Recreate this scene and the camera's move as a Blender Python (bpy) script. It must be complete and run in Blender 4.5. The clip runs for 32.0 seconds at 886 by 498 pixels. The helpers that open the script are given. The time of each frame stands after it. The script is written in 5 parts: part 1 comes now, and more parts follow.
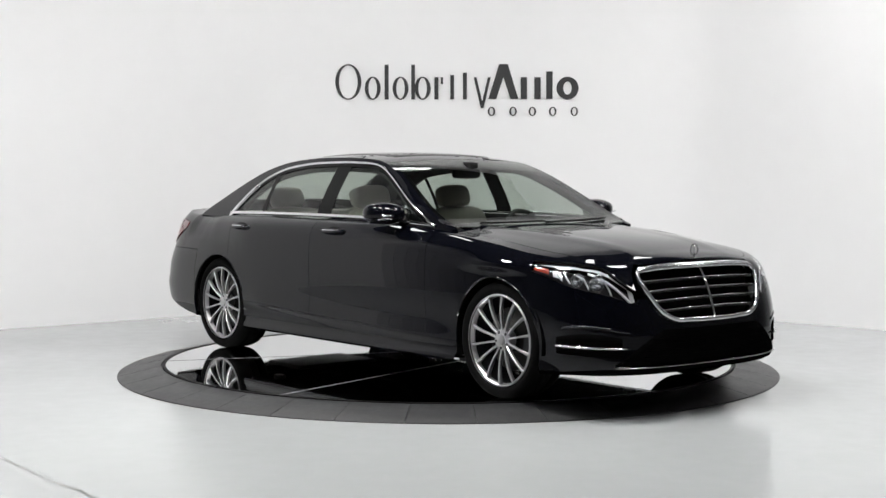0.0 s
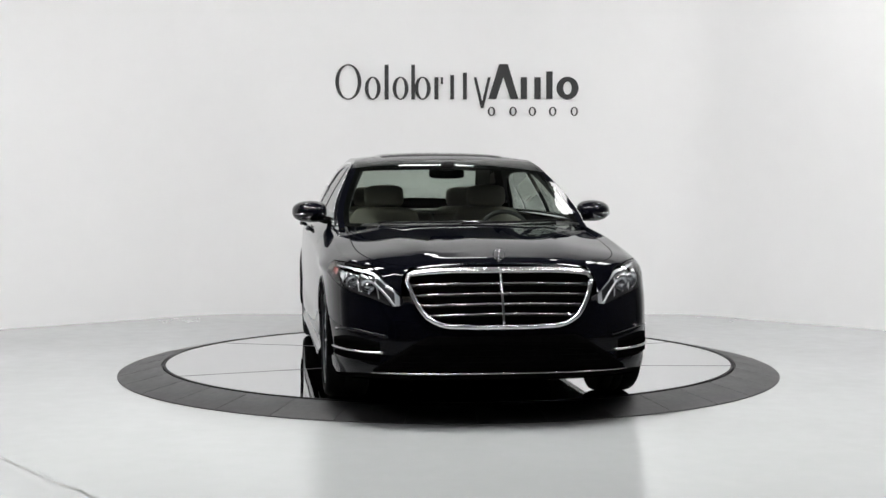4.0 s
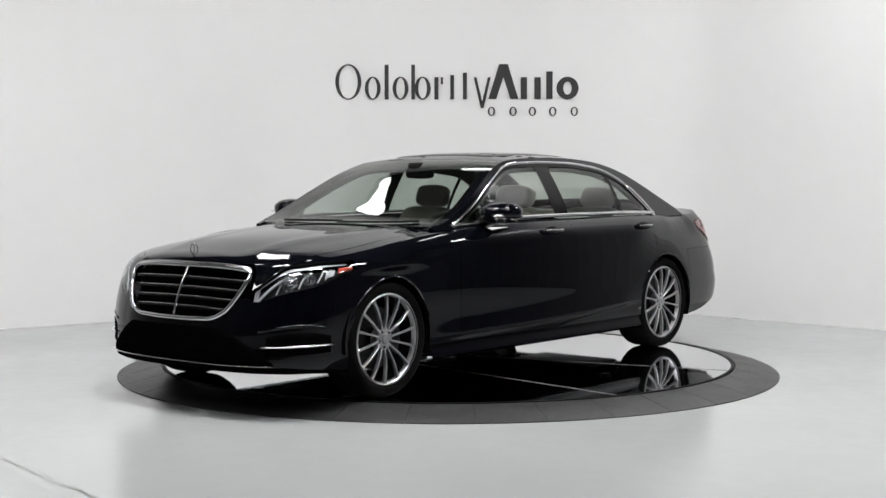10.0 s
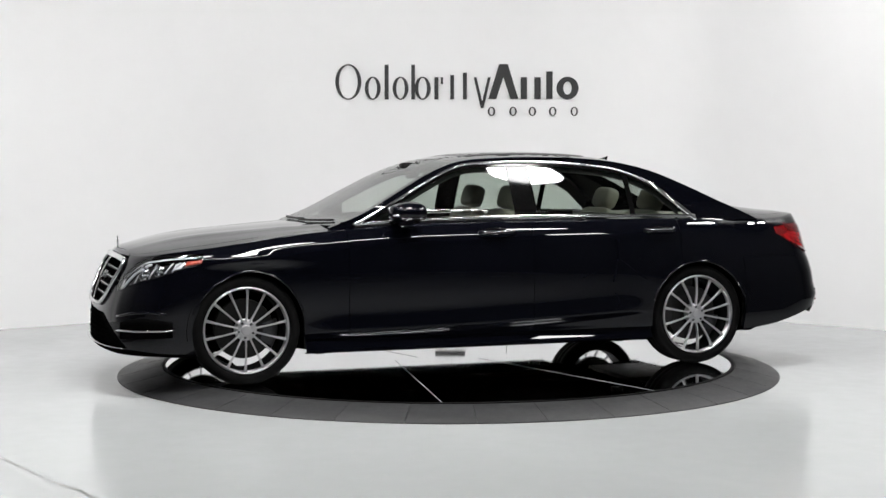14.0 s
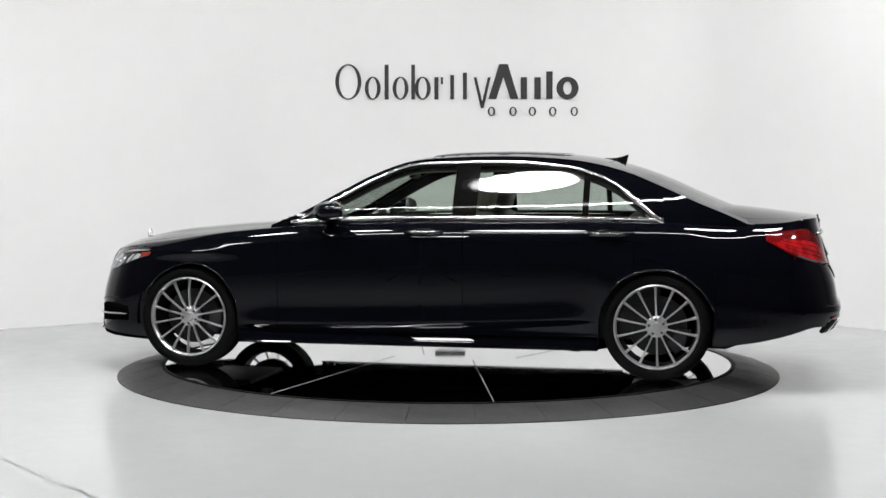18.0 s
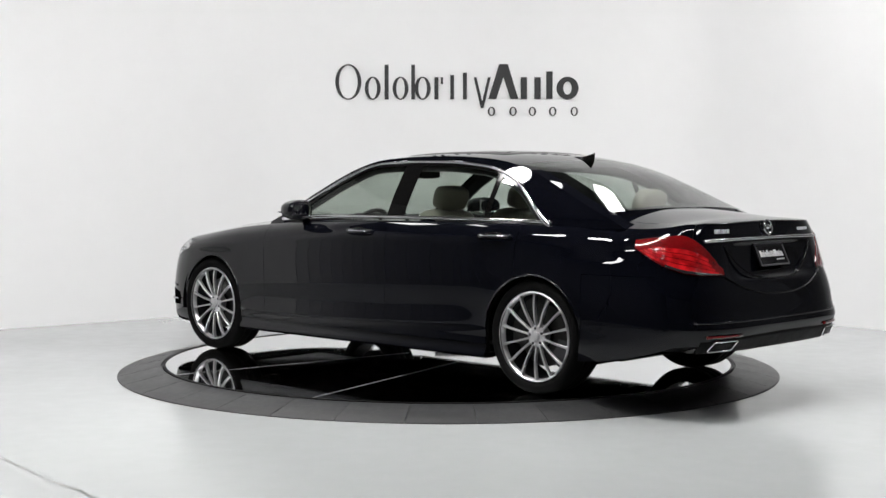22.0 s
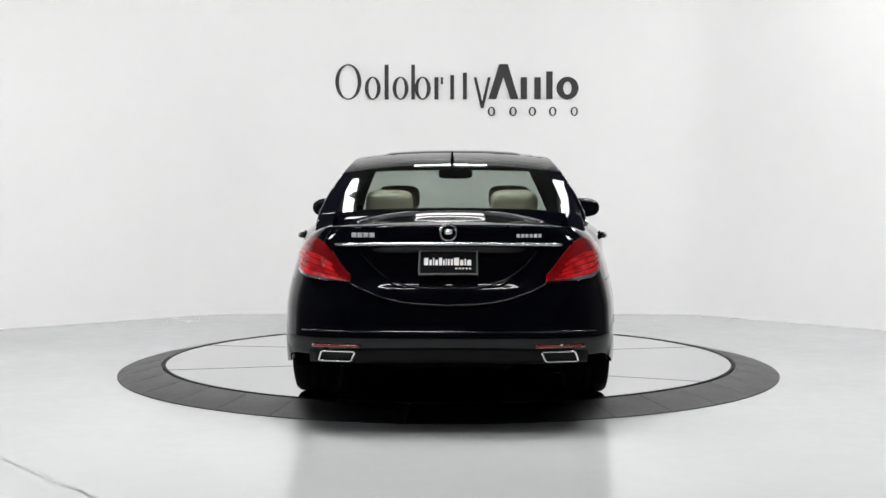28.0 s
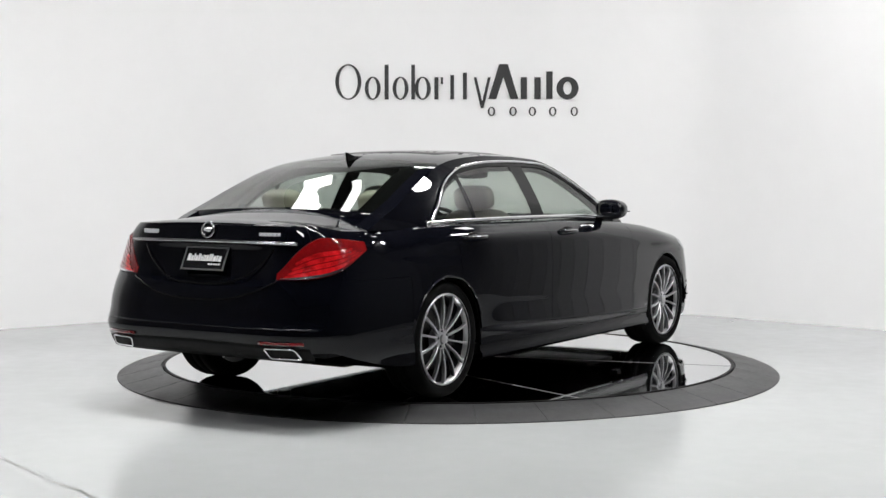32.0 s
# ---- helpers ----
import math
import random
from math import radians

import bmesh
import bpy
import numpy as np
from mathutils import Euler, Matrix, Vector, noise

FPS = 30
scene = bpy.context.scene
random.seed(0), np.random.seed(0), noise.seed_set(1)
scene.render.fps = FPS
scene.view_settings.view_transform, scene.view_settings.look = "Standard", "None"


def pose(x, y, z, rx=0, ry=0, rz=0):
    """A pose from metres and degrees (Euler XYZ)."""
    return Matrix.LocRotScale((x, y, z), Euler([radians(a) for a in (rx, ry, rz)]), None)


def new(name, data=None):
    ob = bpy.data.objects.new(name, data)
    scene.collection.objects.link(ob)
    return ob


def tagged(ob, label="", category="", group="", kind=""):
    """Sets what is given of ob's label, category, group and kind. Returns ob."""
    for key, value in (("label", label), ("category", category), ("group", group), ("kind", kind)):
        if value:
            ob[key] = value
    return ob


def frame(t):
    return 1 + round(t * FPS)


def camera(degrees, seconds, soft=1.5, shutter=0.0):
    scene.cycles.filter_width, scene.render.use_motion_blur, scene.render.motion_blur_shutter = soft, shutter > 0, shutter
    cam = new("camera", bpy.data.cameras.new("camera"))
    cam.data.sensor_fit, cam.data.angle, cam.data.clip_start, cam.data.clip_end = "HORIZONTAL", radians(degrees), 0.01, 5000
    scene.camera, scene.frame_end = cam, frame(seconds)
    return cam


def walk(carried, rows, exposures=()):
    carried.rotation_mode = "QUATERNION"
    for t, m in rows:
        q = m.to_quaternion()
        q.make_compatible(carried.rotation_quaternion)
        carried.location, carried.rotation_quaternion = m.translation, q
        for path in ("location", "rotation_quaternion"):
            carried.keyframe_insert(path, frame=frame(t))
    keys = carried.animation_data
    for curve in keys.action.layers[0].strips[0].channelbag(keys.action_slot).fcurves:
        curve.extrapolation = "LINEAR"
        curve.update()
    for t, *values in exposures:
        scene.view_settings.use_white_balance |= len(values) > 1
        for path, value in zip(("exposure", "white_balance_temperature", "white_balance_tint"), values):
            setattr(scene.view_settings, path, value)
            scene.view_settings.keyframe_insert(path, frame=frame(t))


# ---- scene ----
cam = camera(35.6, 32.0, soft=1.5)
EYE = (0.0, -9.88, 1.362)
VIEW = pose(*EYE, 90 - 2.97, 0, 0.214)
EXPOSURE = [(0.0, 0.0), (3.0, -0.03), (5.5, -0.18), (10.0, -0.18), (12.5, 0.0), (32.0, 0.0)]
walk(cam, [(0.0, VIEW), (32.0, VIEW)], EXPOSURE)

# steady turn of the disc and of the car on it
HEADING_0, TURN = -50.335, -7.8825     # degrees, degrees a second
CAR_OFF = (0.0455, -0.048)             # the car's middle on the disc
DISC_Z = 0.066
DISC_R = 2.012
RING_R = 2.32

# ---------------------------------------------------------------- world and light
world = bpy.data.worlds.new("world")
world.use_nodes = True
world.node_tree.nodes["Background"].inputs[0].default_value = (0.5, 0.55, 0.6, 1)
world.node_tree.nodes["Background"].inputs[1].default_value = 0.02
scene.world = world
LIGHT, BACK_LIGHT, STAND_LIGHT = 91.0, 10.0, 38.0
PANELS = [  # overhead softboxes in a ring round the turntable: centre x, y, z, size x, size y, dimmed
    (-2.07, 2.85, 4.6, 0.44, 1.0, 1), (2.52, 2.62, 4.6, 0.5, 0.72, 1), (-1.43, 1.9, 4.6, 0.14, 0.75, 1), (1.6, 1.85, 4.6, 0.14, 0.75, 1), (0.0, 3.2, 4.5, 1.0, 0.25, 1), (-2.85, -0.6, 4.6, 0.5, 0.42, 0), (4.35, 1.1, 4.6, 0.5, 0.65, 0),
    (-2.05, -1.6, 4.6, 0.7, 0.42, 0), (-0.4, -2.4, 4.6, 1.1, 0.56, 0), (2.42, -1.45, 4.6, 0.85, 0.44, 0), (0.0, -3.6, 4.6, 6.4, 0.08, 0)]


# ---------------------------------------------------------------- materials
def material(name, color=(0.5, 0.5, 0.5), rough=0.5, metal=0.0, coat=0.0, coat_rough=0.03, coat_ior=1.5, noise_scale=0.0, vary=0.0,
             rough_vary=0.0, bump=0.0, bump_scale=0.0, emit=0.0, spec=0.5, detail=4.0):
    m = bpy.data.materials.new(name)
    m.use_nodes = True
    nt = m.node_tree
    b = nt.nodes["Principled BSDF"]
    b.inputs["Base Color"].default_value = (*color, 1)
    b.inputs["Roughness"].default_value = rough
    b.inputs["Metallic"].default_value = metal
    b.inputs["Coat Weight"].default_value = coat
    b.inputs["Coat Roughness"].default_value = coat_rough
    b.inputs["Coat IOR"].default_value = coat_ior
    b.inputs["Specular IOR Level"].default_value = spec
    if emit:
        b.inputs["Emission Color"].default_value = (*color, 1)
        b.inputs["Emission Strength"].default_value = emit
    tc = nt.nodes.new("ShaderNodeTexCoord")
    if noise_scale:
        n = nt.nodes.new("ShaderNodeTexNoise")
        n.inputs["Scale"].default_value = noise_scale
        n.inputs["Detail"].default_value = detail
        nt.links.new(tc.outputs["Object"], n.inputs["Vector"])
        n2 = nt.nodes.new("ShaderNodeTexNoise")
        n2.inputs["Scale"].default_value = noise_scale * 11
        n2.inputs["Detail"].default_value = 2
        nt.links.new(tc.outputs["Object"], n2.inputs["Vector"])
        mid = nt.nodes.new("ShaderNodeMix")
        mid.inputs["Factor"].default_value = 0.35
        nt.links.new(n.outputs["Fac"], mid.inputs["A"])
        nt.links.new(n2.outputs["Fac"], mid.inputs["B"])
        if vary:
            mr = nt.nodes.new("ShaderNodeMapRange")
            mr.inputs["From Min"].default_value, mr.inputs["From Max"].default_value = 0.25, 0.75
            mr.inputs["To Min"].default_value, mr.inputs["To Max"].default_value = 1 - vary, 1 + vary
            nt.links.new(mid.outputs["Result"], mr.inputs["Value"])
            mul = nt.nodes.new("ShaderNodeMix")
            mul.data_type, mul.blend_type = "RGBA", "MULTIPLY"
            mul.inputs["Factor"].default_value = 1.0
            mul.inputs[6].default_value = (*color, 1)
            nt.links.new(mr.outputs["Result"], mul.inputs[7])
            nt.links.new(mul.outputs[2], b.inputs["Base Color"])
        if rough_vary:
            mr = nt.nodes.new("ShaderNodeMapRange")
            mr.inputs["From Min"].default_value, mr.inputs["From Max"].default_value = 0.25, 0.75
            mr.inputs["To Min"].default_value, mr.inputs["To Max"].default_value = max(rough - rough_vary, 0), rough + rough_vary
            nt.links.new(mid.outputs["Result"], mr.inputs["Value"])
            nt.links.new(mr.outputs["Result"], b.inputs["Roughness"])
    if bump:
        n = nt.nodes.new("ShaderNodeTexNoise")
        n.inputs["Scale"].default_value = bump_scale
        n.inputs["Detail"].default_value = 3
        nt.links.new(tc.outputs["Object"], n.inputs["Vector"])
        bp = nt.nodes.new("ShaderNodeBump")
        bp.inputs["Strength"].default_value = bump
        bp.inputs["Distance"].default_value = 0.01
        nt.links.new(n.outputs["Fac"], bp.inputs["Height"])
        nt.links.new(bp.outputs["Normal"], b.inputs["Normal"])
    return m


def glass_material(name, tint, gloss=0.06):
    m = bpy.data.materials.new(name)
    m.use_nodes = True
    nt = m.node_tree
    nt.nodes.remove(nt.nodes["Principled BSDF"])
    out = nt.nodes["Material Output"]
    tr = nt.nodes.new("ShaderNodeBsdfTransparent")
    tr.inputs["Color"].default_value = (*tint, 1)
    gl = nt.nodes.new("ShaderNodeBsdfGlossy")
    gl.inputs["Roughness"].default_value = 0.01
    lw = nt.nodes.new("ShaderNodeLayerWeight")
    lw.inputs["Blend"].default_value = 0.5
    pw = nt.nodes.new("ShaderNodeMath")
    pw.operation = "POWER"
    pw.inputs[1].default_value = 4.5
    ad = nt.nodes.new("ShaderNodeMath")
    ad.operation = "MULTIPLY_ADD"
    ad.inputs[1].default_value, ad.inputs[2].default_value = 0.9, gloss
    nt.links.new(lw.outputs["Facing"], pw.inputs[0])
    nt.links.new(pw.outputs[0], ad.inputs[0])
    mx = nt.nodes.new("ShaderNodeMixShader")
    nt.links.new(ad.outputs[0], mx.inputs[0])
    nt.links.new(tr.outputs[0], mx.inputs[1])
    nt.links.new(gl.outputs[0], mx.inputs[2])
    nt.links.new(mx.outputs[0], out.inputs["Surface"])
    return m


M_WALL = material("white_wall_paint", (0.80, 0.80, 0.80), 0.6, noise_scale=0.5, vary=0.02, rough_vary=0.1, bump=0.03, bump_scale=60)
M_FLOOR = material("grey_epoxy_floor", (0.37, 0.38, 0.385), 0.16, coat=0.0, noise_scale=0.7, vary=0.025, rough_vary=0.05, bump=0.015, bump_scale=3)
# stepped greys put the light's falloff along unseen side walls into colour
M_SHADE_STEPS = [material("shade_step_paint", (g, g, g * 1.01), 0.65, noise_scale=0.6, vary=0.04) for g in [0.58 * 0.84 ** k for k in range(20)]]
# dark colour stands in for a dim room, seen only in reflections
M_DARK_ROOM = material("dim_room_tone", (0.055, 0.056, 0.060), 0.7, noise_scale=0.6, vary=0.15)
M_CEIL = material("ceiling_paint", (0.035, 0.035, 0.035), 0.8, noise_scale=0.8, vary=0.1)
M_RUBBER = material("dark_grey_ramp_rubber", (0.021, 0.021, 0.022), 0.45, noise_scale=2.5, vary=0.22, rough_vary=0.1, bump=0.06, bump_scale=90)
M_DISC = material("polished_disc", (0.72, 0.73, 0.74), 0.035, metal=1.0, noise_scale=1.6, vary=0.05, rough_vary=0.02, bump=0.004, bump_scale=5)
# seam's grey is painted for edges that catch light
M_SEAM = material("disc_seam", (0.20, 0.20, 0.21), 0.55, metal=0.0, spec=0.3, noise_scale=6, vary=0.2)
M_CRACK = material("floor_joint", (0.22, 0.22, 0.22), 0.8, noise_scale=9, vary=0.4)
M_SIGN = material("black_sign_letters", (0.012, 0.012, 0.013), 0.45, noise_scale=4, vary=0.1)
M_LAMP = material("softbox_cloth", (1.0, 0.99, 0.985), 0.6, emit=LIGHT)
M_LAMP_DIM = material("dimmed_softbox_cloth", (1.0, 0.99, 0.985), 0.6, emit=BACK_LIGHT)
M_LAMP_STAND = material("stand_lamp_cloth", (1.0, 0.99, 0.985), 0.6, emit=STAND_LIGHT)
M_CASE = material("softbox_case", (0.03, 0.03, 0.03), 0.6, noise_scale=5, vary=0.2)

M_PAINT = material("dark_blue_black_paint", (0.0014, 0.0016, 0.0030), 0.4, coat=1.0, coat_rough=0.012, coat_ior=1.38, noise_scale=30, vary=0.1, spec=0.0)
M_BLACK = material("black_plastic", (0.003, 0.003, 0.003), 0.5, spec=0.12, noise_scale=20, vary=0.2, rough_vary=0.1)
M_UNDER = material("matt_underbody", (0.0022, 0.0022, 0.0022), 0.95, noise_scale=8, vary=0.3, spec=0.0)
M_GLOSSBLACK = material("gloss_black_trim", (0.003, 0.003, 0.003), 0.06, spec=0.12, noise_scale=12, vary=0.1)
M_CHROME = material("chrome", (0.80, 0.80, 0.81), 0.09, metal=1.0, noise_scale=10, vary=0.04, rough_vary=0.03)
M_RIM = material("silver_alloy", (0.50, 0.50, 0.51), 0.32, metal=0.8, noise_scale=14, vary=0.06, rough_vary=0.06)
# near-black puts the shade behind the spokes into the barrel's colour
M_BARREL = material("shade_dark_barrel", (0.008, 0.008, 0.009), 0.6, spec=0.1, noise_scale=14, vary=0.15)
M_RIMDARK = material("dark_alloy", (0.06, 0.06, 0.065), 0.4, metal=0.7, noise_scale=14, vary=0.1)
M_TYRE = material("tyre_rubber", (0.0035, 0.0035, 0.0035), 0.75, spec=0.05, noise_scale=12, vary=0.25, rough_vary=0.1, bump=0.08, bump_scale=70)
# steel coloured darker to stand in for shade inside the wheel
M_DISCB = material("shade_dark_steel", (0.035, 0.034, 0.033), 0.4, metal=1.0, noise_scale=20, vary=0.15)
M_GLASS = glass_material("window_glass", (0.66, 0.71, 0.67))
M_LENS = glass_material("clear_lens", (0.92, 0.93, 0.94))
# tail lamps are unlit; slight emission added to brighten both reds
M_RED = material("red_lens", (0.36, 0.006, 0.008), 0.14, coat=1.0, coat_ior=1.4, noise_scale=20, vary=0.95, bump=0.25, bump_scale=90, emit=0.05)
M_REDDARK = material("dark_red_lens", (0.13, 0.003, 0.004), 0.10, coat=1.0, coat_ior=1.45, noise_scale=14, vary=0.5, emit=0.03)
M_AMBER = material("amber_lens", (0.28, 0.035, 0.02), 0.15, coat=1.0, noise_scale=30, vary=0.1)
M_LAMPGREY = material("grey_lamp_housing", (0.022, 0.022, 0.024), 0.35, metal=0.5, noise_scale=16, vary=0.15)
M_GUIDE = material("pale_light_guide", (0.42, 0.43, 0.45), 0.2, coat=1.0, noise_scale=20, vary=0.08)
# pale non-metal colour stands in for the shine of silvered parts
M_BEZEL = material("pale_silver_stand_in", (0.56, 0.57, 0.59), 0.2, coat=1.0, noise_scale=20, vary=0.08)
M_SATIN = material("satin_chrome", (0.55, 0.55, 0.56), 0.2, metal=1.0, noise_scale=10, vary=0.05, rough_vary=0.04)
M_DULLCHROME = material("dull_grey_chrome", (0.34, 0.34, 0.35), 0.18, metal=1.0, noise_scale=10, vary=0.06, rough_vary=0.04)
M_SILVER = material("lamp_reflector", (0.75, 0.76, 0.78), 0.15, metal=1.0, noise_scale=16, vary=0.08)
M_LEATHER = material("beige_leather", (0.28, 0.265, 0.22), 0.5, noise_scale=9, vary=0.08, rough_vary=0.08, bump=0.06, bump_scale=120)
M_CARPET = material("dark_cabin_trim", (0.013, 0.0125, 0.0125), 0.75, noise_scale=25, vary=0.2)
M_HEADLINER = material("pale_headliner", (0.42, 0.40, 0.36), 0.85, noise_scale=30, vary=0.06)
M_PLATE = material("plate_black", (0.006, 0.006, 0.007), 0.2, coat=0.4, coat_rough=0.03, noise_scale=20, vary=0.1, spec=0.2)
M_PLATEFRAME = material("plate_frame_grey", (0.06, 0.06, 0.063), 0.35, noise_scale=20, vary=0.1)
M_PALE = material("pale_print", (0.62, 0.62, 0.62), 0.4, noise_scale=20, vary=0.06)


# ---------------------------------------------------------------- mesh helpers
def mesh_from(name, bm, mat, smooth=True):
    me = bpy.data.meshes.new(name)
    bmesh.ops.recalc_face_normals(bm, faces=bm.faces[:])
    bm.to_mesh(me)
    bm.free()
    me.materials.append(mat)
    if smooth:
        me.shade_smooth()
    return me


def part(name, bm, mat, parent=None, label="", smooth=True, sharp=0.0, m=None):
    me = mesh_from(name, bm, mat, smooth)
    if sharp:
        me.set_sharp_from_angle(angle=radians(sharp))
    ob = new(name, me)
    if m is not None:
        ob.matrix_basis = m
    if parent is not None:
        ob.parent = parent
    if label:
        ob["label"] = label
    return ob


def shared(name, me, parent, m):
    ob = new(name, me)
    ob.parent = parent
    ob.matrix_basis = m
    return ob


def box(bm, x0, x1, y0, y1, z0, z1, bevel=0.0, m=None):
    r = bmesh.ops.create_cube(bm, size=1.0)
    vs = r["verts"]
    for v in vs:
        v.co = Vector((x0 + (v.co.x + 0.5) * (x1 - x0), y0 + (v.co.y + 0.5) * (y1 - y0), z0 + (v.co.z + 0.5) * (z1 - z0)))
    if bevel:
        es = list({e for v in vs for e in v.link_edges})
        r2 = bmesh.ops.bevel(bm, geom=es, offset=bevel, segments=2, affect="EDGES", profile=0.6)
        vs = list({v for f in r2["faces"] for v in f.verts} | {v for v in vs if v.is_valid})
    if m is not None:
        bmesh.ops.transform(bm, matrix=m, verts=vs)
    return vs


def tube(bm, pts, radius, sides=8, closed=False, flat=1.0, up=(0, 0, 1)):
    """A tube along points; flat squeezes it along its second axis."""
    pts = [Vector(p) for p in pts]
    n = len(pts)
    rings = []
    for i, p in enumerate(pts):
        a = pts[(i - 1) % n] if closed or i else pts[0]
        b = pts[(i + 1) % n] if closed or i < n - 1 else pts[-1]
        d = (b - a).normalized()
        u = Vector(up)
        e1 = d.cross(u)
        if e1.length < 1e-4:
            e1 = d.cross(Vector((0, 1, 0)))
        e1.normalize()
        e2 = e1.cross(d)
        rings.append([bm.verts.new(p + e1 * (radius * flat * math.cos(2 * math.pi * k / sides)) + e2 * (radius * math.sin(2 * math.pi * k / sides)))
                      for k in range(sides)])
    for i in range(n if closed else n - 1):
        r0, r1 = rings[i], rings[(i + 1) % n]
        for k in range(sides):
            bm.faces.new((r0[k], r0[(k + 1) % sides], r1[(k + 1) % sides], r1[k]))
    if not closed:
        bm.faces.new(rings[0])
        bm.faces.new(rings[-1])


def lathe(bm, prof, seg=48, axis="y"):
    """Turns a profile of (radius, offset) about an axis through the origin."""
    rings = []
    for k in range(seg):
        a = 2 * math.pi * k / seg
        c, s = math.cos(a), math.sin(a)
        if axis == "y":
            rings.append([bm.verts.new((r * c, o, r * s)) for r, o in prof])
        elif axis == "z":
            rings.append([bm.verts.new((r * c, r * s, o)) for r, o in prof])
        else:
            rings.append([bm.verts.new((o, r * c, r * s)) for r, o in prof])
    for k in range(seg):
        a, b = rings[k], rings[(k + 1) % seg]
        for i in range(len(prof) - 1):
            bm.faces.new((a[i], a[i + 1], b[i + 1], b[i]))


def disc_cap(bm, r, o, seg=32, axis="y"):
    vs = []
    for k in range(seg):
        a = 2 * math.pi * k / seg
        c, s = r * math.cos(a), r * math.sin(a)
        vs.append(bm.verts.new((c, o, s) if axis == "y" else (c, s, o) if axis == "z" else (o, c, s)))
    bm.faces.new(vs)


def curve(*pts):
    """A smooth curve through (x, value) pairs in any order; flat past the ends."""
    pts = sorted(pts)
    xs, ys = [p[0] for p in pts], [p[1] for p in pts]
    n = len(xs)
    d = [(ys[i + 1] - ys[i]) / (xs[i + 1] - xs[i]) for i in range(n - 1)]
    t = [d[0]] + [(d[i - 1] * (xs[i + 1] - xs[i]) + d[i] * (xs[i] - xs[i - 1])) / (xs[i + 1] - xs[i - 1]) for i in range(1, n - 1)] + [d[-1]]

    def f(x):
        if x <= xs[0]:
            return ys[0]
        if x >= xs[-1]:
            return ys[-1]
        i = max(k for k in range(n - 1) if xs[k] <= x)
        h = xs[i + 1] - xs[i]
        u = (x - xs[i]) / h
        return (ys[i] * (1 + 2 * u) * (1 - u) ** 2 + t[i] * h * u * (1 - u) ** 2 + ys[i + 1] * u * u * (3 - 2 * u) + t[i + 1] * h * u * u * (u - 1))
    return f


def spread(a, b, n):
    return [a + (b - a) * i / (n - 1) for i in range(n)]


def grid_faces(bm, rows):
    for i in range(len(rows) - 1):
        for j in range(len(rows[0]) - 1):
            q = [rows[i][j], rows[i][j + 1], rows[i + 1][j + 1], rows[i + 1][j]]
            if len(set(q)) == 4:
                bm.faces.new(q)


def lip(bm, depth):
    """Folds the open edges of a sheet inwards, so that it has thickness."""
    bm.normal_update()
    edges = [e for e in bm.edges if e.is_boundary]
    r = bmesh.ops.extrude_edge_only(bm, edges=edges)
    for v in r["geom"]:
        if isinstance(v, bmesh.types.BMVert):
            src = [e.other_vert(v) for e in v.link_edges if e.other_vert(v).co == v.co]
            nrm = src[0].normal if src else Vector((0, 0, 1))
            v.co = v.co - nrm * depth


# ---------------------------------------------------------------- the room
WALL_H = 4.9


def fillet(pts, radius, seg=8):
    """Rounds the inner corners of an open line."""
    out = [Vector(pts[0])]
    for i in range(1, len(pts) - 1):
        a, b, c = Vector(pts[i - 1]), Vector(pts[i]), Vector(pts[i + 1])
        p, q = b + (a - b).normalized() * radius, b + (c - b).normalized() * radius
        for k in range(seg + 1):
            u = k / seg
            out.append(p * (1 - u) ** 2 + b * 2 * u * (1 - u) + q * u * u)
    return out + [Vector(pts[-1])]


def wall_strip(name, line, mat, label, thick=0.15, h=WALL_H):
    bm = bmesh.new()
    n = len(line)
    cols = []
    for i, p in enumerate(line):
        d = (line[min(i + 1, n - 1)] - line[max(i - 1, 0)]).normalized()
        o = Vector((d.y, -d.x)) * thick
        cols.append([bm.verts.new((p.x, p.y, -0.02)), bm.verts.new((p.x, p.y, h)), bm.verts.new((p.x - o.x, p.y - o.y, h)), bm.verts.new((p.x - o.x, p.y - o.y, -0.02))])
    for i in range(n - 1):
        for k in range(4):
            bm.faces.new((cols[i][k], cols[i][(k + 1) % 4], cols[i + 1][(k + 1) % 4], cols[i + 1][k]))
    bm.faces.new(cols[0])
    bm.faces.new(cols[-1])
    ob = part(name, bm, mat, smooth=True, sharp=40)
    return tagged(ob, label, "wall", kind="structure")


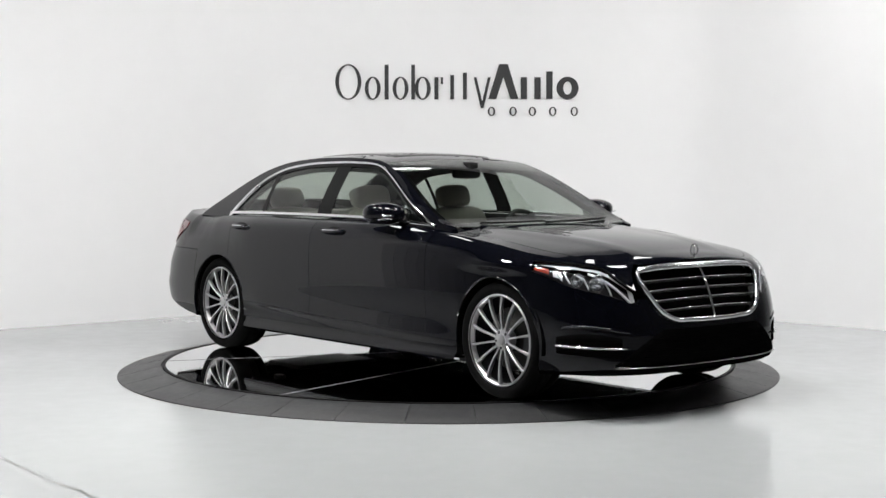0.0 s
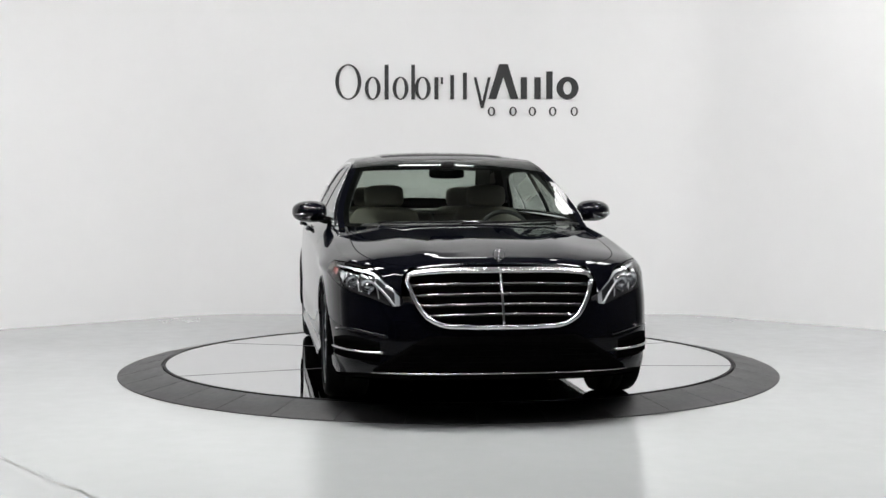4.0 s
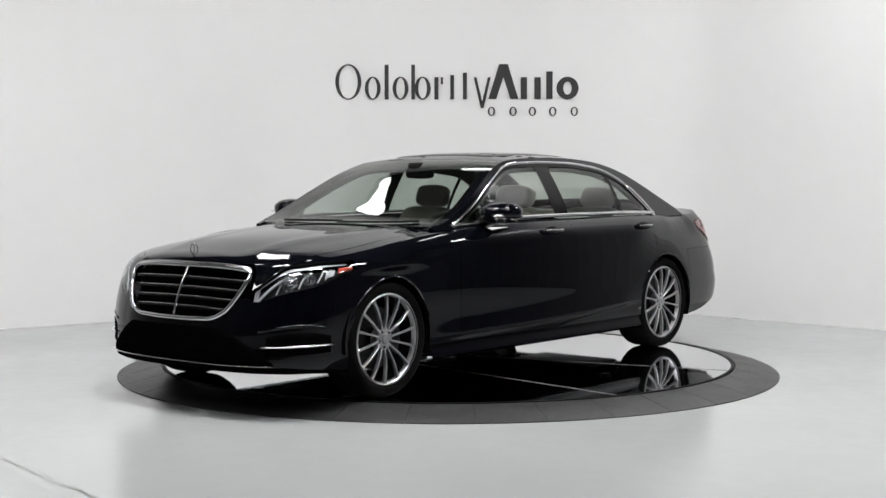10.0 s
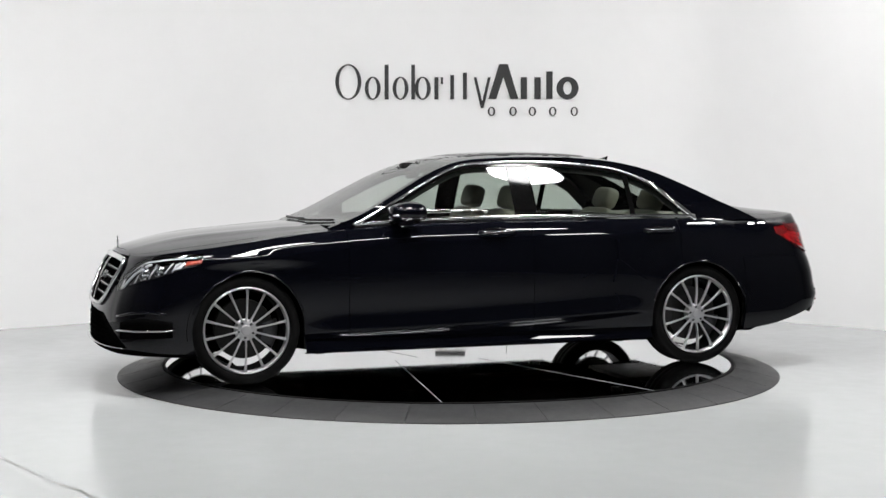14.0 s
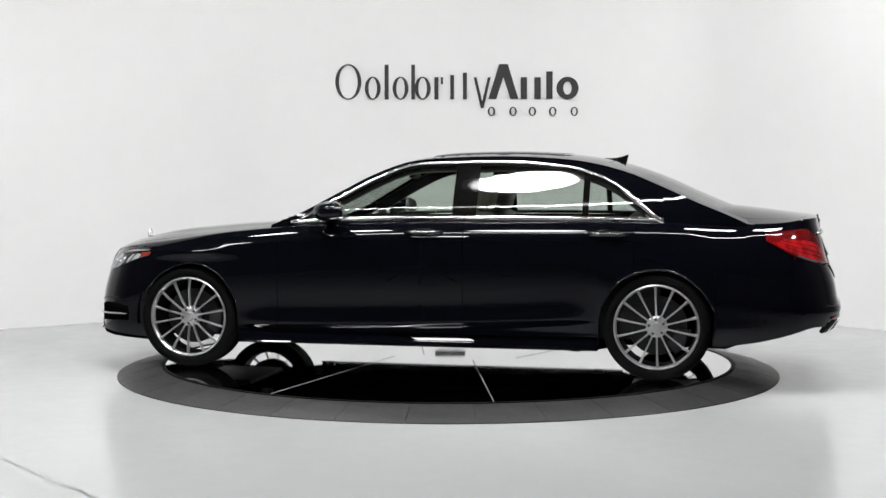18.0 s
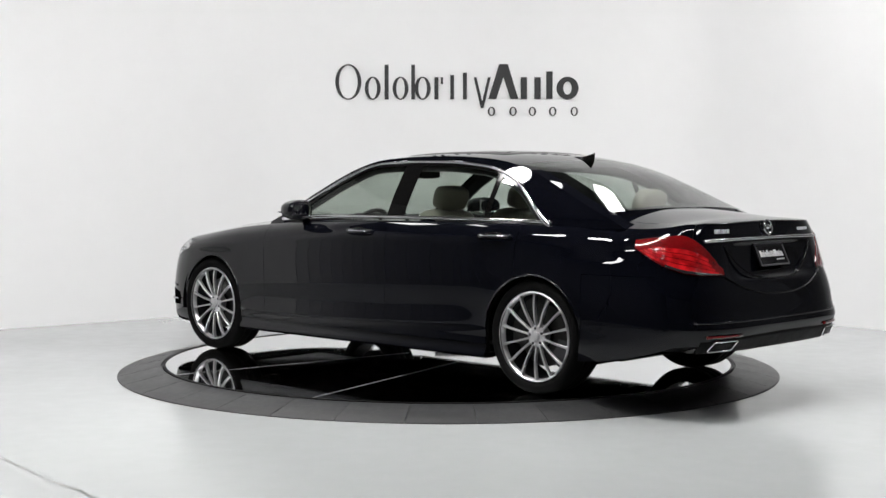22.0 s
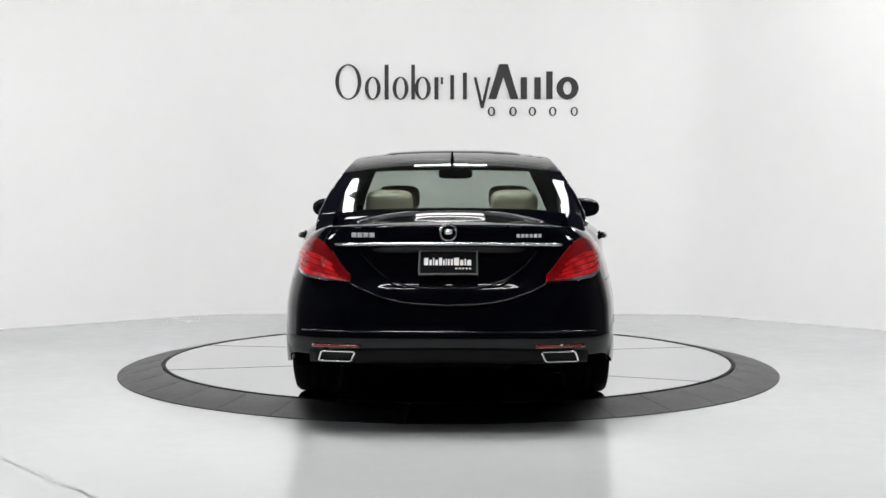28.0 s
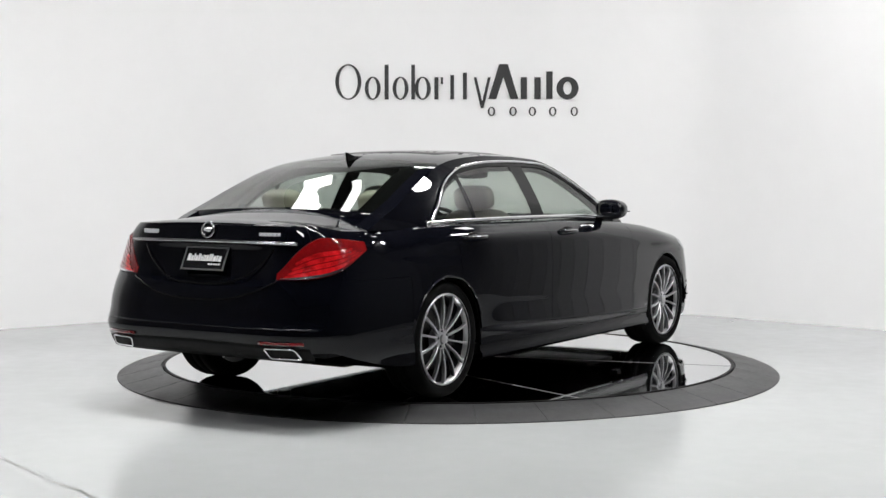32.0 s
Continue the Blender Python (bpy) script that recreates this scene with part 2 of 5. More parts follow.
def build_room():
    # the pale studio wall: one skin with soft bends
    line = fillet([(-6.16, 0.2), (-6.16, 0.63), (-2.33, 3.837), (2.426, 3.837), (4.114, 2.148)], 0.30)
    wall_strip("wall_north", line, M_WALL, "white painted studio wall with softly bent corners")
    # unseen wall panels added; pale to dark greys paint a falloff the car reflects
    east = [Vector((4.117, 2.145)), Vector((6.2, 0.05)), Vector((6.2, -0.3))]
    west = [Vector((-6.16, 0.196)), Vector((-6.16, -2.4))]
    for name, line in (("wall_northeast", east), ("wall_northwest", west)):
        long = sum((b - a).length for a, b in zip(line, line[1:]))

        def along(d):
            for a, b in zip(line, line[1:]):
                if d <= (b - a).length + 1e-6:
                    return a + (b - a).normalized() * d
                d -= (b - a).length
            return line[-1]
        for k in range(len(M_SHADE_STEPS)):
            a, b = along(long * k / len(M_SHADE_STEPS)), along(long * (k + 1) / len(M_SHADE_STEPS) - 0.003)
            wall_strip(name, [a, b] if name == "wall_northeast" else [b, a], M_SHADE_STEPS[k], "unseen side wall panel, its grey one step of painted shade")
    # unseen walls added behind the view, dark to keep the paint's reflections dark
    wall_strip("wall_east", [Vector((6.2, -0.303)), Vector((6.2, -14.0))], M_DARK_ROOM, "unseen east wall, coloured dark for the dim room the car reflects")
    wall_strip("wall_south", [Vector((6.35, -14.0)), Vector((-6.35, -14.0))], M_DARK_ROOM, "unseen end wall, coloured dark for the dim room the car reflects")
    wall_strip("wall_west", [Vector((-6.16, -14.0)), Vector((-6.16, -2.403))], M_DARK_ROOM, "unseen west wall, coloured dark for the dim room the car reflects")
    bm = bmesh.new()
    box(bm, -6.5, 6.5, -14.3, 5.0, -0.2, 0.0)
    tagged(part("floor", bm, M_FLOOR, smooth=False), "glossy pale grey poured epoxy floor", "floor", kind="structure")
    bm = bmesh.new()
    box(bm, -6.5, 6.5, -14.3, 5.0, WALL_H, WALL_H + 0.15)
    tagged(part("ceiling", bm, M_CEIL, smooth=False), "dim grey painted studio ceiling", "ceiling", kind="structure")
    # hairline joints in the floor
    for pts in ([(-2.735, -2.628), (-2.188, -3.224), (-1.871, -3.64)], [(-1.771, -3.766), (-1.692, -3.857), (-1.592, -3.947), (-1.493, -4.11), (-1.095, -4.508)],
                [(1.442, -3.692), (1.74, -3.33), (1.988, -3.058), (2.237, -2.896), (2.882, -2.516)]):
        bm = bmesh.new()
        vs = []
        for i, (x, y) in enumerate(pts):
            w = 0.004 if pts[0][0] < -1.9 or pts[0][0] > 0 else 0.007
            vs.append([bm.verts.new((x - w, y - w, 0.0015)), bm.verts.new((x + w, y + w, 0.0015))])
        for i in range(len(vs) - 1):
            bm.faces.new((vs[i][0], vs[i][1], vs[i + 1][1], vs[i + 1][0]))
        tagged(part("floor_joint", bm, M_CRACK, smooth=False), "thin irregular crack in the pale epoxy floor", "floor joint", kind="structure")


def build_lights():
    for x, y, z, sx, sy, dim in PANELS:
        bm = bmesh.new()
        if dim or sx > 3:
            box(bm, -sx / 2 - 0.03, sx / 2 + 0.03, -sy / 2 - 0.03, sy / 2 + 0.03, 0.02, 0.12, 0.01)
        else:
            lathe(bm, [(1.04, 0.019), (1.05, 0.03), (0.85, 0.12), (0.001, 0.12)], 40, "z")
            for v in bm.verts:
                v.co.x, v.co.y = v.co.x * sx * 0.56, v.co.y * sy * 0.56
        case = part("ceiling_softbox", bm, M_CASE, smooth=False, m=pose(x, y, z))
        tagged(case, "overhead studio softbox lamp with a glowing white cloth", "ceiling lamp", "studio softboxes")
        bm = bmesh.new()
        if dim or sx > 3:
            box(bm, -sx / 2, sx / 2, -sy / 2, sy / 2, 0.0, 0.018)
        else:
            disc_cap(bm, 1.0, 0.0, 40, "z")
            disc_cap(bm, 1.0, 0.017, 40, "z")
            for v in bm.verts:
                v.co.x, v.co.y = v.co.x * sx * 0.56, v.co.y * sy * 0.56
        part("diffuser", bm, M_LAMP_DIM if dim else M_LAMP, case, "glowing white diffuser cloth", smooth=False)
        for cx in (-1, 1):
            bm = bmesh.new()
            tube(bm, [(cx * sx * 0.4, 0, 0.12), (cx * sx * 0.4, 0, WALL_H - z)], 0.008)
            part("hanger", bm, M_CASE, case)


def build_stand_lamps():
    """Three softboxes on tall tripods, either side of the camera's line."""
    for x, y in ((4.95, -4.27), (-2.5, -5.6), (-4.95, -4.27)):
        lamp = new("studio_lamp")
        lamp.matrix_basis = pose(x, y, 0, 0, 0, math.degrees(math.atan2(-y, -x)))
        tagged(lamp, "softbox lamp on a tall black tripod", "studio lamp", "tall studio lamps")
        bm = bmesh.new()
        rows = [[bm.verts.new((x, y * w, 4.3 + z * h)) for y, z in ((-1, -1), (1, -1), (1, 1), (-1, 1), (-1, -1))] for x, w, h in ((-0.24, 0.08, 0.08), (-0.20, 0.12, 0.11), (0.0, 0.34, 0.25), (0.03, 0.34, 0.25))]
        grid_faces(bm, rows)
        bm.faces.new(rows[0][:4])
        bmesh.ops.remove_doubles(bm, verts=bm.verts[:], dist=0.0005)
        part("lamp_shade", bm, M_CASE, lamp, smooth=False)
        bm = bmesh.new()
        box(bm, 0.002, 0.012, -0.33, 0.33, 4.06, 4.54)
        part("diffuser", bm, M_LAMP_STAND, lamp, "glowing white diffuser", smooth=False)
        bm = bmesh.new()
        tube(bm, [(-0.25, 0, 4.35), (-0.25, 0, 0.55)], 0.016)
        part("pole", bm, M_CASE, lamp)
        for k in range(3):
            a = 2 * math.pi * k / 3
            bm = bmesh.new()
            tube(bm, [(-0.25, 0, 0.62), (-0.25 + 0.45 * math.cos(a), 0.45 * math.sin(a), 0.012)], 0.011)
            part("leg", bm, M_CASE, lamp)


def build_turntable():
    # fixed sloping ring of segments round the disc
    bm = bmesh.new()
    lathe(bm, [(DISC_R + 0.004, 0.0), (DISC_R + 0.004, DISC_Z - 0.02), (RING_R - 0.01, 0.004), (RING_R - 0.01, 0.0)], 144, "z")
    ring = part("turntable_ring", bm, M_RUBBER, sharp=30)
    tagged(ring, "dark grey sloping ramp ring of segments round the turntable", "turntable ring")
    bm = bmesh.new()
    half = radians(5) - 0.0009
    cols = []
    for a in spread(-half, half, 7):
        c, s = math.cos(a), math.sin(a)
        col = [(DISC_R + 0.012, DISC_Z - 0.03), (DISC_R + 0.012, DISC_Z - 0.002), (DISC_R + 0.03, DISC_Z + 0.001), (RING_R - 0.012, 0.010), (RING_R, 0.005), (RING_R, 0.0)]
        cols.append([bm.verts.new((r * c, r * s, z)) for r, z in col])
    grid_faces(bm, cols)
    bm.faces.new(cols[0])
    bm.faces.new(cols[-1])
    me = mesh_from("ramp_segment", bm, M_RUBBER)
    me.set_sharp_from_angle(angle=radians(35))
    for k in range(36):
        shared("ramp_segment", me, ring, pose(0, 0, 0.0006, 0, 0, -91 + 10 * k))
    # turning disc
    bm = bmesh.new()
    lathe(bm, [(DISC_R - 0.03, 0.0), (DISC_R, 0.0), (DISC_R, DISC_Z - 0.004), (DISC_R - 0.004, DISC_Z)], 128, "z")
    disc_cap(bm, DISC_R - 0.004, DISC_Z, 128, "z")
    disc = part("turntable_disc", bm, M_DISC, sharp=30)
    tagged(disc, "mirror-polished round turntable disc under the car", "turntable")
    bm = bmesh.new()
    lathe(bm, [(DISC_R - 0.018, DISC_Z + 0.0005), (DISC_R - 0.018, DISC_Z + 0.003), (DISC_R + 0.0015, DISC_Z + 0.003), (DISC_R + 0.0015, DISC_Z - 0.015)], 128, "z")
    part("edge_band", bm, M_BLACK, disc, "thin black edge band", sharp=30)
    for x0, y0, x1, y1 in ((-0.20, 0.10, -0.68, 1.88), (0.40, 0.0, 0.69, 1.87), (0.20, -0.10, 0.68, -1.88), (-0.48, -0.08, -1.13, -1.65)):
        bm = bmesh.new()
        long = math.hypot(x1 - x0, y1 - y0)
        box(bm, 0, long, -0.0025, 0.0025, 0.0002, 0.0016)
        part("plate_seam", bm, M_SEAM, disc, "straight joint in the polished disc, painted pale for caught light", smooth=False,
             m=pose(x0, y0, DISC_Z, 0, 0, math.degrees(math.atan2(y1 - y0, x1 - x0))))
    return disc


def build_vent():
    # added out of sight behind the car, for a dark mark in the disc
    vent = new("added_vent")
    vent.matrix_basis = pose(0.02, 3.827, 0.527)
    tagged(vent, "small black slatted plate added to the wall for a mark the disc reflects", "wall vent")
    bm = bmesh.new()
    for x0, x1, z0, z1 in ((-0.15, 0.15, 0.017, 0.025), (-0.15, 0.15, -0.025, -0.017), (-0.15, -0.14, -0.017, 0.017), (0.14, 0.15, -0.017, 0.017)):
        box(bm, x0, x1, -0.012, 0.0, z0, z1)
    box(bm, -0.14, 0.14, -0.003, 0.0, -0.017, 0.017)
    part("vent_frame", bm, M_SIGN, vent, smooth=False)
    for k in range(3):
        bm = bmesh.new()
        box(bm, -0.14, 0.14, -0.009, -0.0035, -0.014 + 0.011 * k, -0.007 + 0.011 * k)
        part("slat", bm, M_SIGN, vent, smooth=False)


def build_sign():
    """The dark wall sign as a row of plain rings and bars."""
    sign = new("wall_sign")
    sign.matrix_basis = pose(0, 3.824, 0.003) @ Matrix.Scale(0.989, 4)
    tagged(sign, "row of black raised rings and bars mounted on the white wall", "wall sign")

    def bar(x0, z0, x1, z1):
        bm = bmesh.new()
        box(bm, x0, x1, 0.0, 0.012, z0, z1)
        part("bar", bm, M_SIGN, sign, smooth=False)

    def oval(x0, z0, x1, z1, heavy, fine):
        """A flat ring, heavier at its sides than at its top and foot."""
        bm = bmesh.new()
        cx, cz, rx, rz = (x0 + x1) / 2, (z0 + z1) / 2, (x1 - x0) / 2, (z1 - z0) / 2
        loops = []
        for r, s, y in ((rx, rz, 0.0), (rx, rz, 0.012), (rx - heavy, rz - fine, 0.012), (rx - heavy, rz - fine, 0.0)):
            loops.append([bm.verts.new((cx + r * math.cos(q), y, cz + s * math.sin(q))) for q in [2 * math.pi * n / 36 for n in range(36)]])
        for u in range(4):
            p, q = loops[u], loops[(u + 1) % 4]
            for n in range(36):
                bm.faces.new((p[n], p[(n + 1) % 36], q[(n + 1) % 36], q[n]))
        part("ring", bm, M_SIGN, sign, sharp=30)

    def wedge(x0, z0, x1, z1, w):
        """Two slanting bars that meet at the end z1."""
        xm = (x0 + x1) / 2
        for s in (0, 1):
            bm = bmesh.new()
            foot = x1 - w if s else x0
            pts = [(foot, z0), (foot + w, z0), (xm + w * 0.55, z1), (xm - w * 0.55, z1)]
            y = 0.0 if s else 0.0015
            a = [bm.verts.new((p[0], y, p[1])) for p in pts]
            b = [bm.verts.new((p[0], 0.012, p[1])) for p in pts]
            bm.faces.new(a)
            bm.faces.new(b)
            for n in range(4):
                bm.faces.new((a[n], a[(n + 1) % 4], b[(n + 1) % 4], b[n]))
            part("slanting_bar", bm, M_SIGN, sign, smooth=False)

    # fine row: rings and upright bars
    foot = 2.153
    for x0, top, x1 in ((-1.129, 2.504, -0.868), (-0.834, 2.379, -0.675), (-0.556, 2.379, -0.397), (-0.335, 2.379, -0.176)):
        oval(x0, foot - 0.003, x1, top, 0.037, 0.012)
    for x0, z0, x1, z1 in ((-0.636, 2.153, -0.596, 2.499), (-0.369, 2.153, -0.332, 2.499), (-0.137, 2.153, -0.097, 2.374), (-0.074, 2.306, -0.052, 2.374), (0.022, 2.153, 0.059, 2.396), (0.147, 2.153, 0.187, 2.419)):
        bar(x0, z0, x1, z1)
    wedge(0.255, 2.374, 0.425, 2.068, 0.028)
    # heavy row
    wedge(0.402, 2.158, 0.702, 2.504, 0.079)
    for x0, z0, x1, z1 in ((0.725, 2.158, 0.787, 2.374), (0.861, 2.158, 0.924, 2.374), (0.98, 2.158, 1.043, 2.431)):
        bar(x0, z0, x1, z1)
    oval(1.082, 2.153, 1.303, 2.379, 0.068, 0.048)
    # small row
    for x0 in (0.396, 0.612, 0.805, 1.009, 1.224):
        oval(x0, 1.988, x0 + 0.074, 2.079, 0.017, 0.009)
    return sign


# ---------------------------------------------------------------- the car's skin
# x forward from the middle of the wheelbase, y to the car's left, z up from the disc
AXLE, ARCH_R = 1.5825, 0.366
XA, XB = 1.30, -1.72           # where the sides begin to turn in to the nose and the tail
NF, NR = 4.9, 5.4
Z0 = 0.17
nose_x = curve((0.15, 2.40), (0.22, 2.43), (0.26, 2.437), (0.31, 2.432), (0.47, 2.425), (0.59, 2.392), (0.73, 2.33), (0.82, 2.272), (0.95, 2.21))
tail_x = curve((0.17, -2.60), (0.29, -2.665), (0.36, -2.715), (0.43, -2.745), (0.455, -2.752), (0.48, -2.742), (0.52, -2.727), (0.60, -2.712), (0.68, -2.69), (0.76, -2.66), (0.90, -2.625), (0.99, -2.60), (1.035, -2.592))
shoulder_z = curve((2.35, 0.80), (2.1, 0.835), (1.9, 0.855), (1.5, 0.905), (1.0, 0.955), (0.6, 0.985), (0.2, 1.0), (-0.6, 1.01), (-1.5, 1.01),
                   (-2.0, 1.005), (-2.35, 1.0), (-2.5, 1.012), (-2.6, 1.03))
crown_z = curve((2.315, 0.81), (2.24, 0.843), (2.14, 0.868), (1.94, 0.91), (1.54, 0.957), (1.26, 0.978), (0.96, 1.0), (0.6, 1.04), (0.2, 1.07), (-1.6, 1.09),
                (-1.9, 1.118), (-2.05, 1.108), (-2.2, 1.092), (-2.44, 1.062), (-2.54, 1.049), (-2.61, 1.036))
flank = curve((0.0, 0.895), (0.06, 0.928), (0.14, 0.938), (0.3, 0.944), (0.45, 0.951), (0.60, 0.954), (0.72, 0.9535), (0.80, 0.952), (0.87, 0.949), (0.903, 0.941), (0.935, 0.927), (0.964, 0.904), (0.99, 0.874), (1.0, 0.86))
plan_w = curve((2.4, 0.975), (1.575, 0.985), (0.6, 0.995), (0.0, 1.0), (-1.2, 1.0), (-1.6, 1.0), (-2.4, 0.985))
fold_z = curve((1.6, 0.83), (1.3, 0.805), (1.0, 0.785), (0.0, 0.768), (-0.8, 0.757), (-1.3, 0.75))


def nominal_x(s):
    if s <= 1:
        return XA + (2.40 - XA) * math.cos(s * math.pi / 2) ** (2 / NF) if s < 1 else XA
    if s <= 2:
        return XA + (XB - XA) * (s - 1)
    c = math.cos((3 - s) * math.pi / 2)
    return XB + (-2.70 - XB) * max(c, 0) ** (2 / NR)


def skin(s, z=None, r=None, out=0.0):
    """A point of the skin. s: 0 nose, 1 to 2 along the side, 3 tail, below 0 and above 3 the other side; z: height on the flank,
    or r: 0 at the shoulder to 1 on the centre line of the top. out: metres outwards."""
    side = 1.0
    if s < 0:
        s, side = -s, -1.0
    if s > 3:
        s, side = 6 - s, -1.0
    x0 = nominal_x(s)
    zs = shoulder_z(x0)
    zz = zs if z is None else z
    v = (zz - Z0) / (zs - Z0)
    hw = flank(v) * plan_w(x0)
    # fold along the doors, muscles over the wheels, flare above the sill
    if -2.2 < x0 < 2.1:
        k = min(1, max(0, (x0 + 1.5) / 0.5), max(0, (1.5 - x0) / 0.4))
        d = zz - fold_z(x0)
        hw += k * 0.0035 - k * 0.055 * 0.007 * math.log(1 + math.exp(min(d / 0.007, 60)))
        hw += 0.007 * math.exp(-((zz - 0.79) / 0.08) ** 2 - ((x0 + 1.8) / 0.34) ** 2)
        # haunch line above the rear wheel
        q = min(1, max(0, (-1.75 - x0) / 0.2))
        hw -= q * 0.13 * 0.005 * math.log(1 + math.exp(min((zz - 0.815) / 0.005, 60)))
        hw += 0.017 * math.exp(-((zz - 0.785) / 0.036) ** 2 - ((x0 - 1.6) / 0.28) ** 2)
        if abs(x0) < 1.25:
            # line that rises along the lower doors to the rear wheel
            q, d = min(1, (1.25 - abs(x0)) / 0.25), zz - (0.315 + 0.075 * min(1, max(0, (0.9 - x0) / 2.0)) ** 1.5)
            hw += 0.012 * q * math.exp(-(d / (0.085 if d > 0 else 0.022)) ** 2)
    if x0 < -1.7:
        # the bumper stands out a little towards its foot
        k, q = min(1, (-1.7 - x0) / 0.25), min(1, max(0, (0.64 - zz) / 0.32))
        hw += 0.022 * k * k * (3 - 2 * k) * q
    if x0 < -1.1:
        # the tail narrows rearwards and, earlier on, upwards
        k = min(1, max(0, (-1.65 - x0) / 0.75))
        hw *= 1 - 0.036 * k * k * (3 - 2 * k)
        k, q = min(1, (-1.1 - x0) / 0.75), min(1, max(0, (zz - 0.58) / 0.40))
        hw *= 1 - 0.078 * k * k * (3 - 2 * k) * q * q * (3 - 2 * q)
    if s <= 1:
        f = s * math.pi / 2
        x = XA + (nose_x(zz) - XA) * math.cos(f) ** (2 / NF) if s < 1 else XA
        y = hw * math.sin(f) ** (2 / NF)
        x -= 0.058 * min(1, y / 0.7) ** 2 * (x - XA)
    elif s <= 2:
        x, y = x0, hw
    else:
        f = (3 - s) * math.pi / 2
        x = XB + (tail_x(zz) - XB) * math.cos(f) ** (2 / NR)
        y = hw * math.sin(f) ** (2 / NR)
        x -= 0.02 * min(1, y / 0.7) ** 2 * (x - XB)
    z_ = zz
    if r is not None:
        r = min(r, 1.0)
        k = 1 - (1 - r) ** 2.3
        z_ = zs + (max(crown_z(x), zs) - zs) * k
        y = y * (1 - r)
    p = Vector((x, side * y, z_))
    if out:
        e = 1e-3
        if r is None:
            a = skin(s - e if s + e > 3 else s + e, zz) - skin(s, zz)
            b = skin(s, zz + e) - skin(s, zz)
            if s + e > 3:
                a = -a
            n = a.cross(b)
            n.normalize()
            if n.dot(Vector((x - 0 if abs(x) > 1.8 else 0, y, 0))) < 0:
                n = -n
            p += Vector((n.x, side * n.y, n.z)) * out
        else:
            p.z += out
    return p


def s_at_x(x):
    lo, hi = 0.0, 3.0
    for _ in range(40):
        m = (lo + hi) / 2
        if nominal_x(m) > x:
            lo = m
        else:
            hi = m
    return (lo + hi) / 2


def s_front(y, z=0.6):
    lo, hi = 0.0, 1.0
    for _ in range(30):
        m = (lo + hi) / 2
        if skin(m, z).y < y:
            lo = m
        else:
            hi = m
    return (lo + hi) / 2


def s_rear(y, z=0.75):
    lo, hi = 2.0, 3.0
    for _ in range(30):
        m = (lo + hi) / 2
        if skin(m, z).y > y:
            lo = m
        else:
            hi = m
    return (lo + hi) / 2


def arch(x):
    """The lower edge over the wheel openings."""
    for c in (AXLE, -AXLE):
        if abs(x - c) < ARCH_R:
            return 0.345 + math.sqrt(max(ARCH_R ** 2 - (x - c) ** 2, 0))
    return 0.0


def arch_cols(x0, x1, n=10):
    """Columns from x0 down to x1, closer together at the ends of the wheel openings."""
    cuts = sorted({x0, x1, *[c + k * ARCH_R * q for c in (AXLE, -AXLE) for k in (-1, 1) for q in (1.0005, 0.9995) if x1 < c + k * ARCH_R * q < x0]}, reverse=True)
    xs = [cuts[0]]
    for a, b in zip(cuts, cuts[1:]):
        if a - b < 0.005:
            xs.append(b)
            continue
        inside = arch((a + b) / 2) > 0
        m = 16 if inside else max(4, int(n * (a - b)) + 2)
        for i in range(1, m + 1):
            u = i / m
            if inside:
                u = (1 - math.cos(math.pi * u)) / 2
            xs.append(a + (b - a) * u)
    return xs


def sheet(bm, cols, low, high, nz=16, r_end=None, nr=5, side=1, out=0.0, cut=None):
    """A panel of skin: columns of s between two heights, and on over the shoulder to r_end(s)."""
    rows = []
    for s in cols:
        zl, zh = low(s), high(s)
        least = cut(nominal_x(s)) if cut else 0.0
        col = [skin(s, max(zl + (zh - zl) * j / (nz - 1), least), out=out) for j in range(nz)]
        if r_end is not None:
            e = r_end(s)
            col += [skin(s, None, e * (j / nr) ** 1.5) for j in range(1, nr + 1)]
        rows.append([bm.verts.new((p.x, side * p.y, p.z)) for p in col])
    grid_faces(bm, rows)
    if cut:
        bmesh.ops.remove_doubles(bm, verts=bm.verts[:], dist=0.0002)


top_of = lambda s: shoulder_z(nominal_x(s if s <= 3 else 6 - s))

# the cabin
rail_z = curve((1.04, 0.965), (0.80, 1.062), (0.535, 1.205), (0.30, 1.328), (0.12, 1.393), (-0.18, 1.427), (-0.45, 1.434), (-0.82, 1.426), (-1.12, 1.394), (-1.35, 1.337),
               (-1.6, 1.236), (-1.85, 1.124), (-2.0, 1.063), (-2.14, 1.0))
spine_z = curve((1.12, 0.975), (0.96, 1.01), (0.74, 1.122), (0.54, 1.234), (0.34, 1.348), (0.14, 1.42), (-0.06, 1.454), (-0.38, 1.471), (-0.66, 1.471), (-0.85, 1.463), (-1.05, 1.446),
                (-1.25, 1.411), (-1.45, 1.353), (-1.65, 1.276), (-1.85, 1.185), (-2.0, 1.122), (-2.2, 1.05))
light_top = curve((0.86, 0.985), (0.535, 1.16), (0.30, 1.285), (0.12, 1.362), (-0.18, 1.392), (-0.45, 1.395), (-0.82, 1.38), (-1.12, 1.33), (-1.31, 1.245), (-1.46, 1.125), (-1.61, 1.0))
belt_z = curve((0.86, 0.995), (0.6, 1.012), (0.3, 1.026), (-0.4, 1.036), (-1.0, 1.036), (-1.6, 1.03))
cabin_w = curve((1.04, 0.94), (0.6, 0.985), (0.0, 1.0), (-0.9, 1.0), (-1.4, 0.975), (-1.8, 0.935), (-2.12, 0.90))
bulge = curve((1.04, 0.08), (0.4, 0.06), (0.1, 0.035), (-0.5, 0.0), (-1.1, -0.03), (-1.6, -0.06), (-2.12, -0.09))


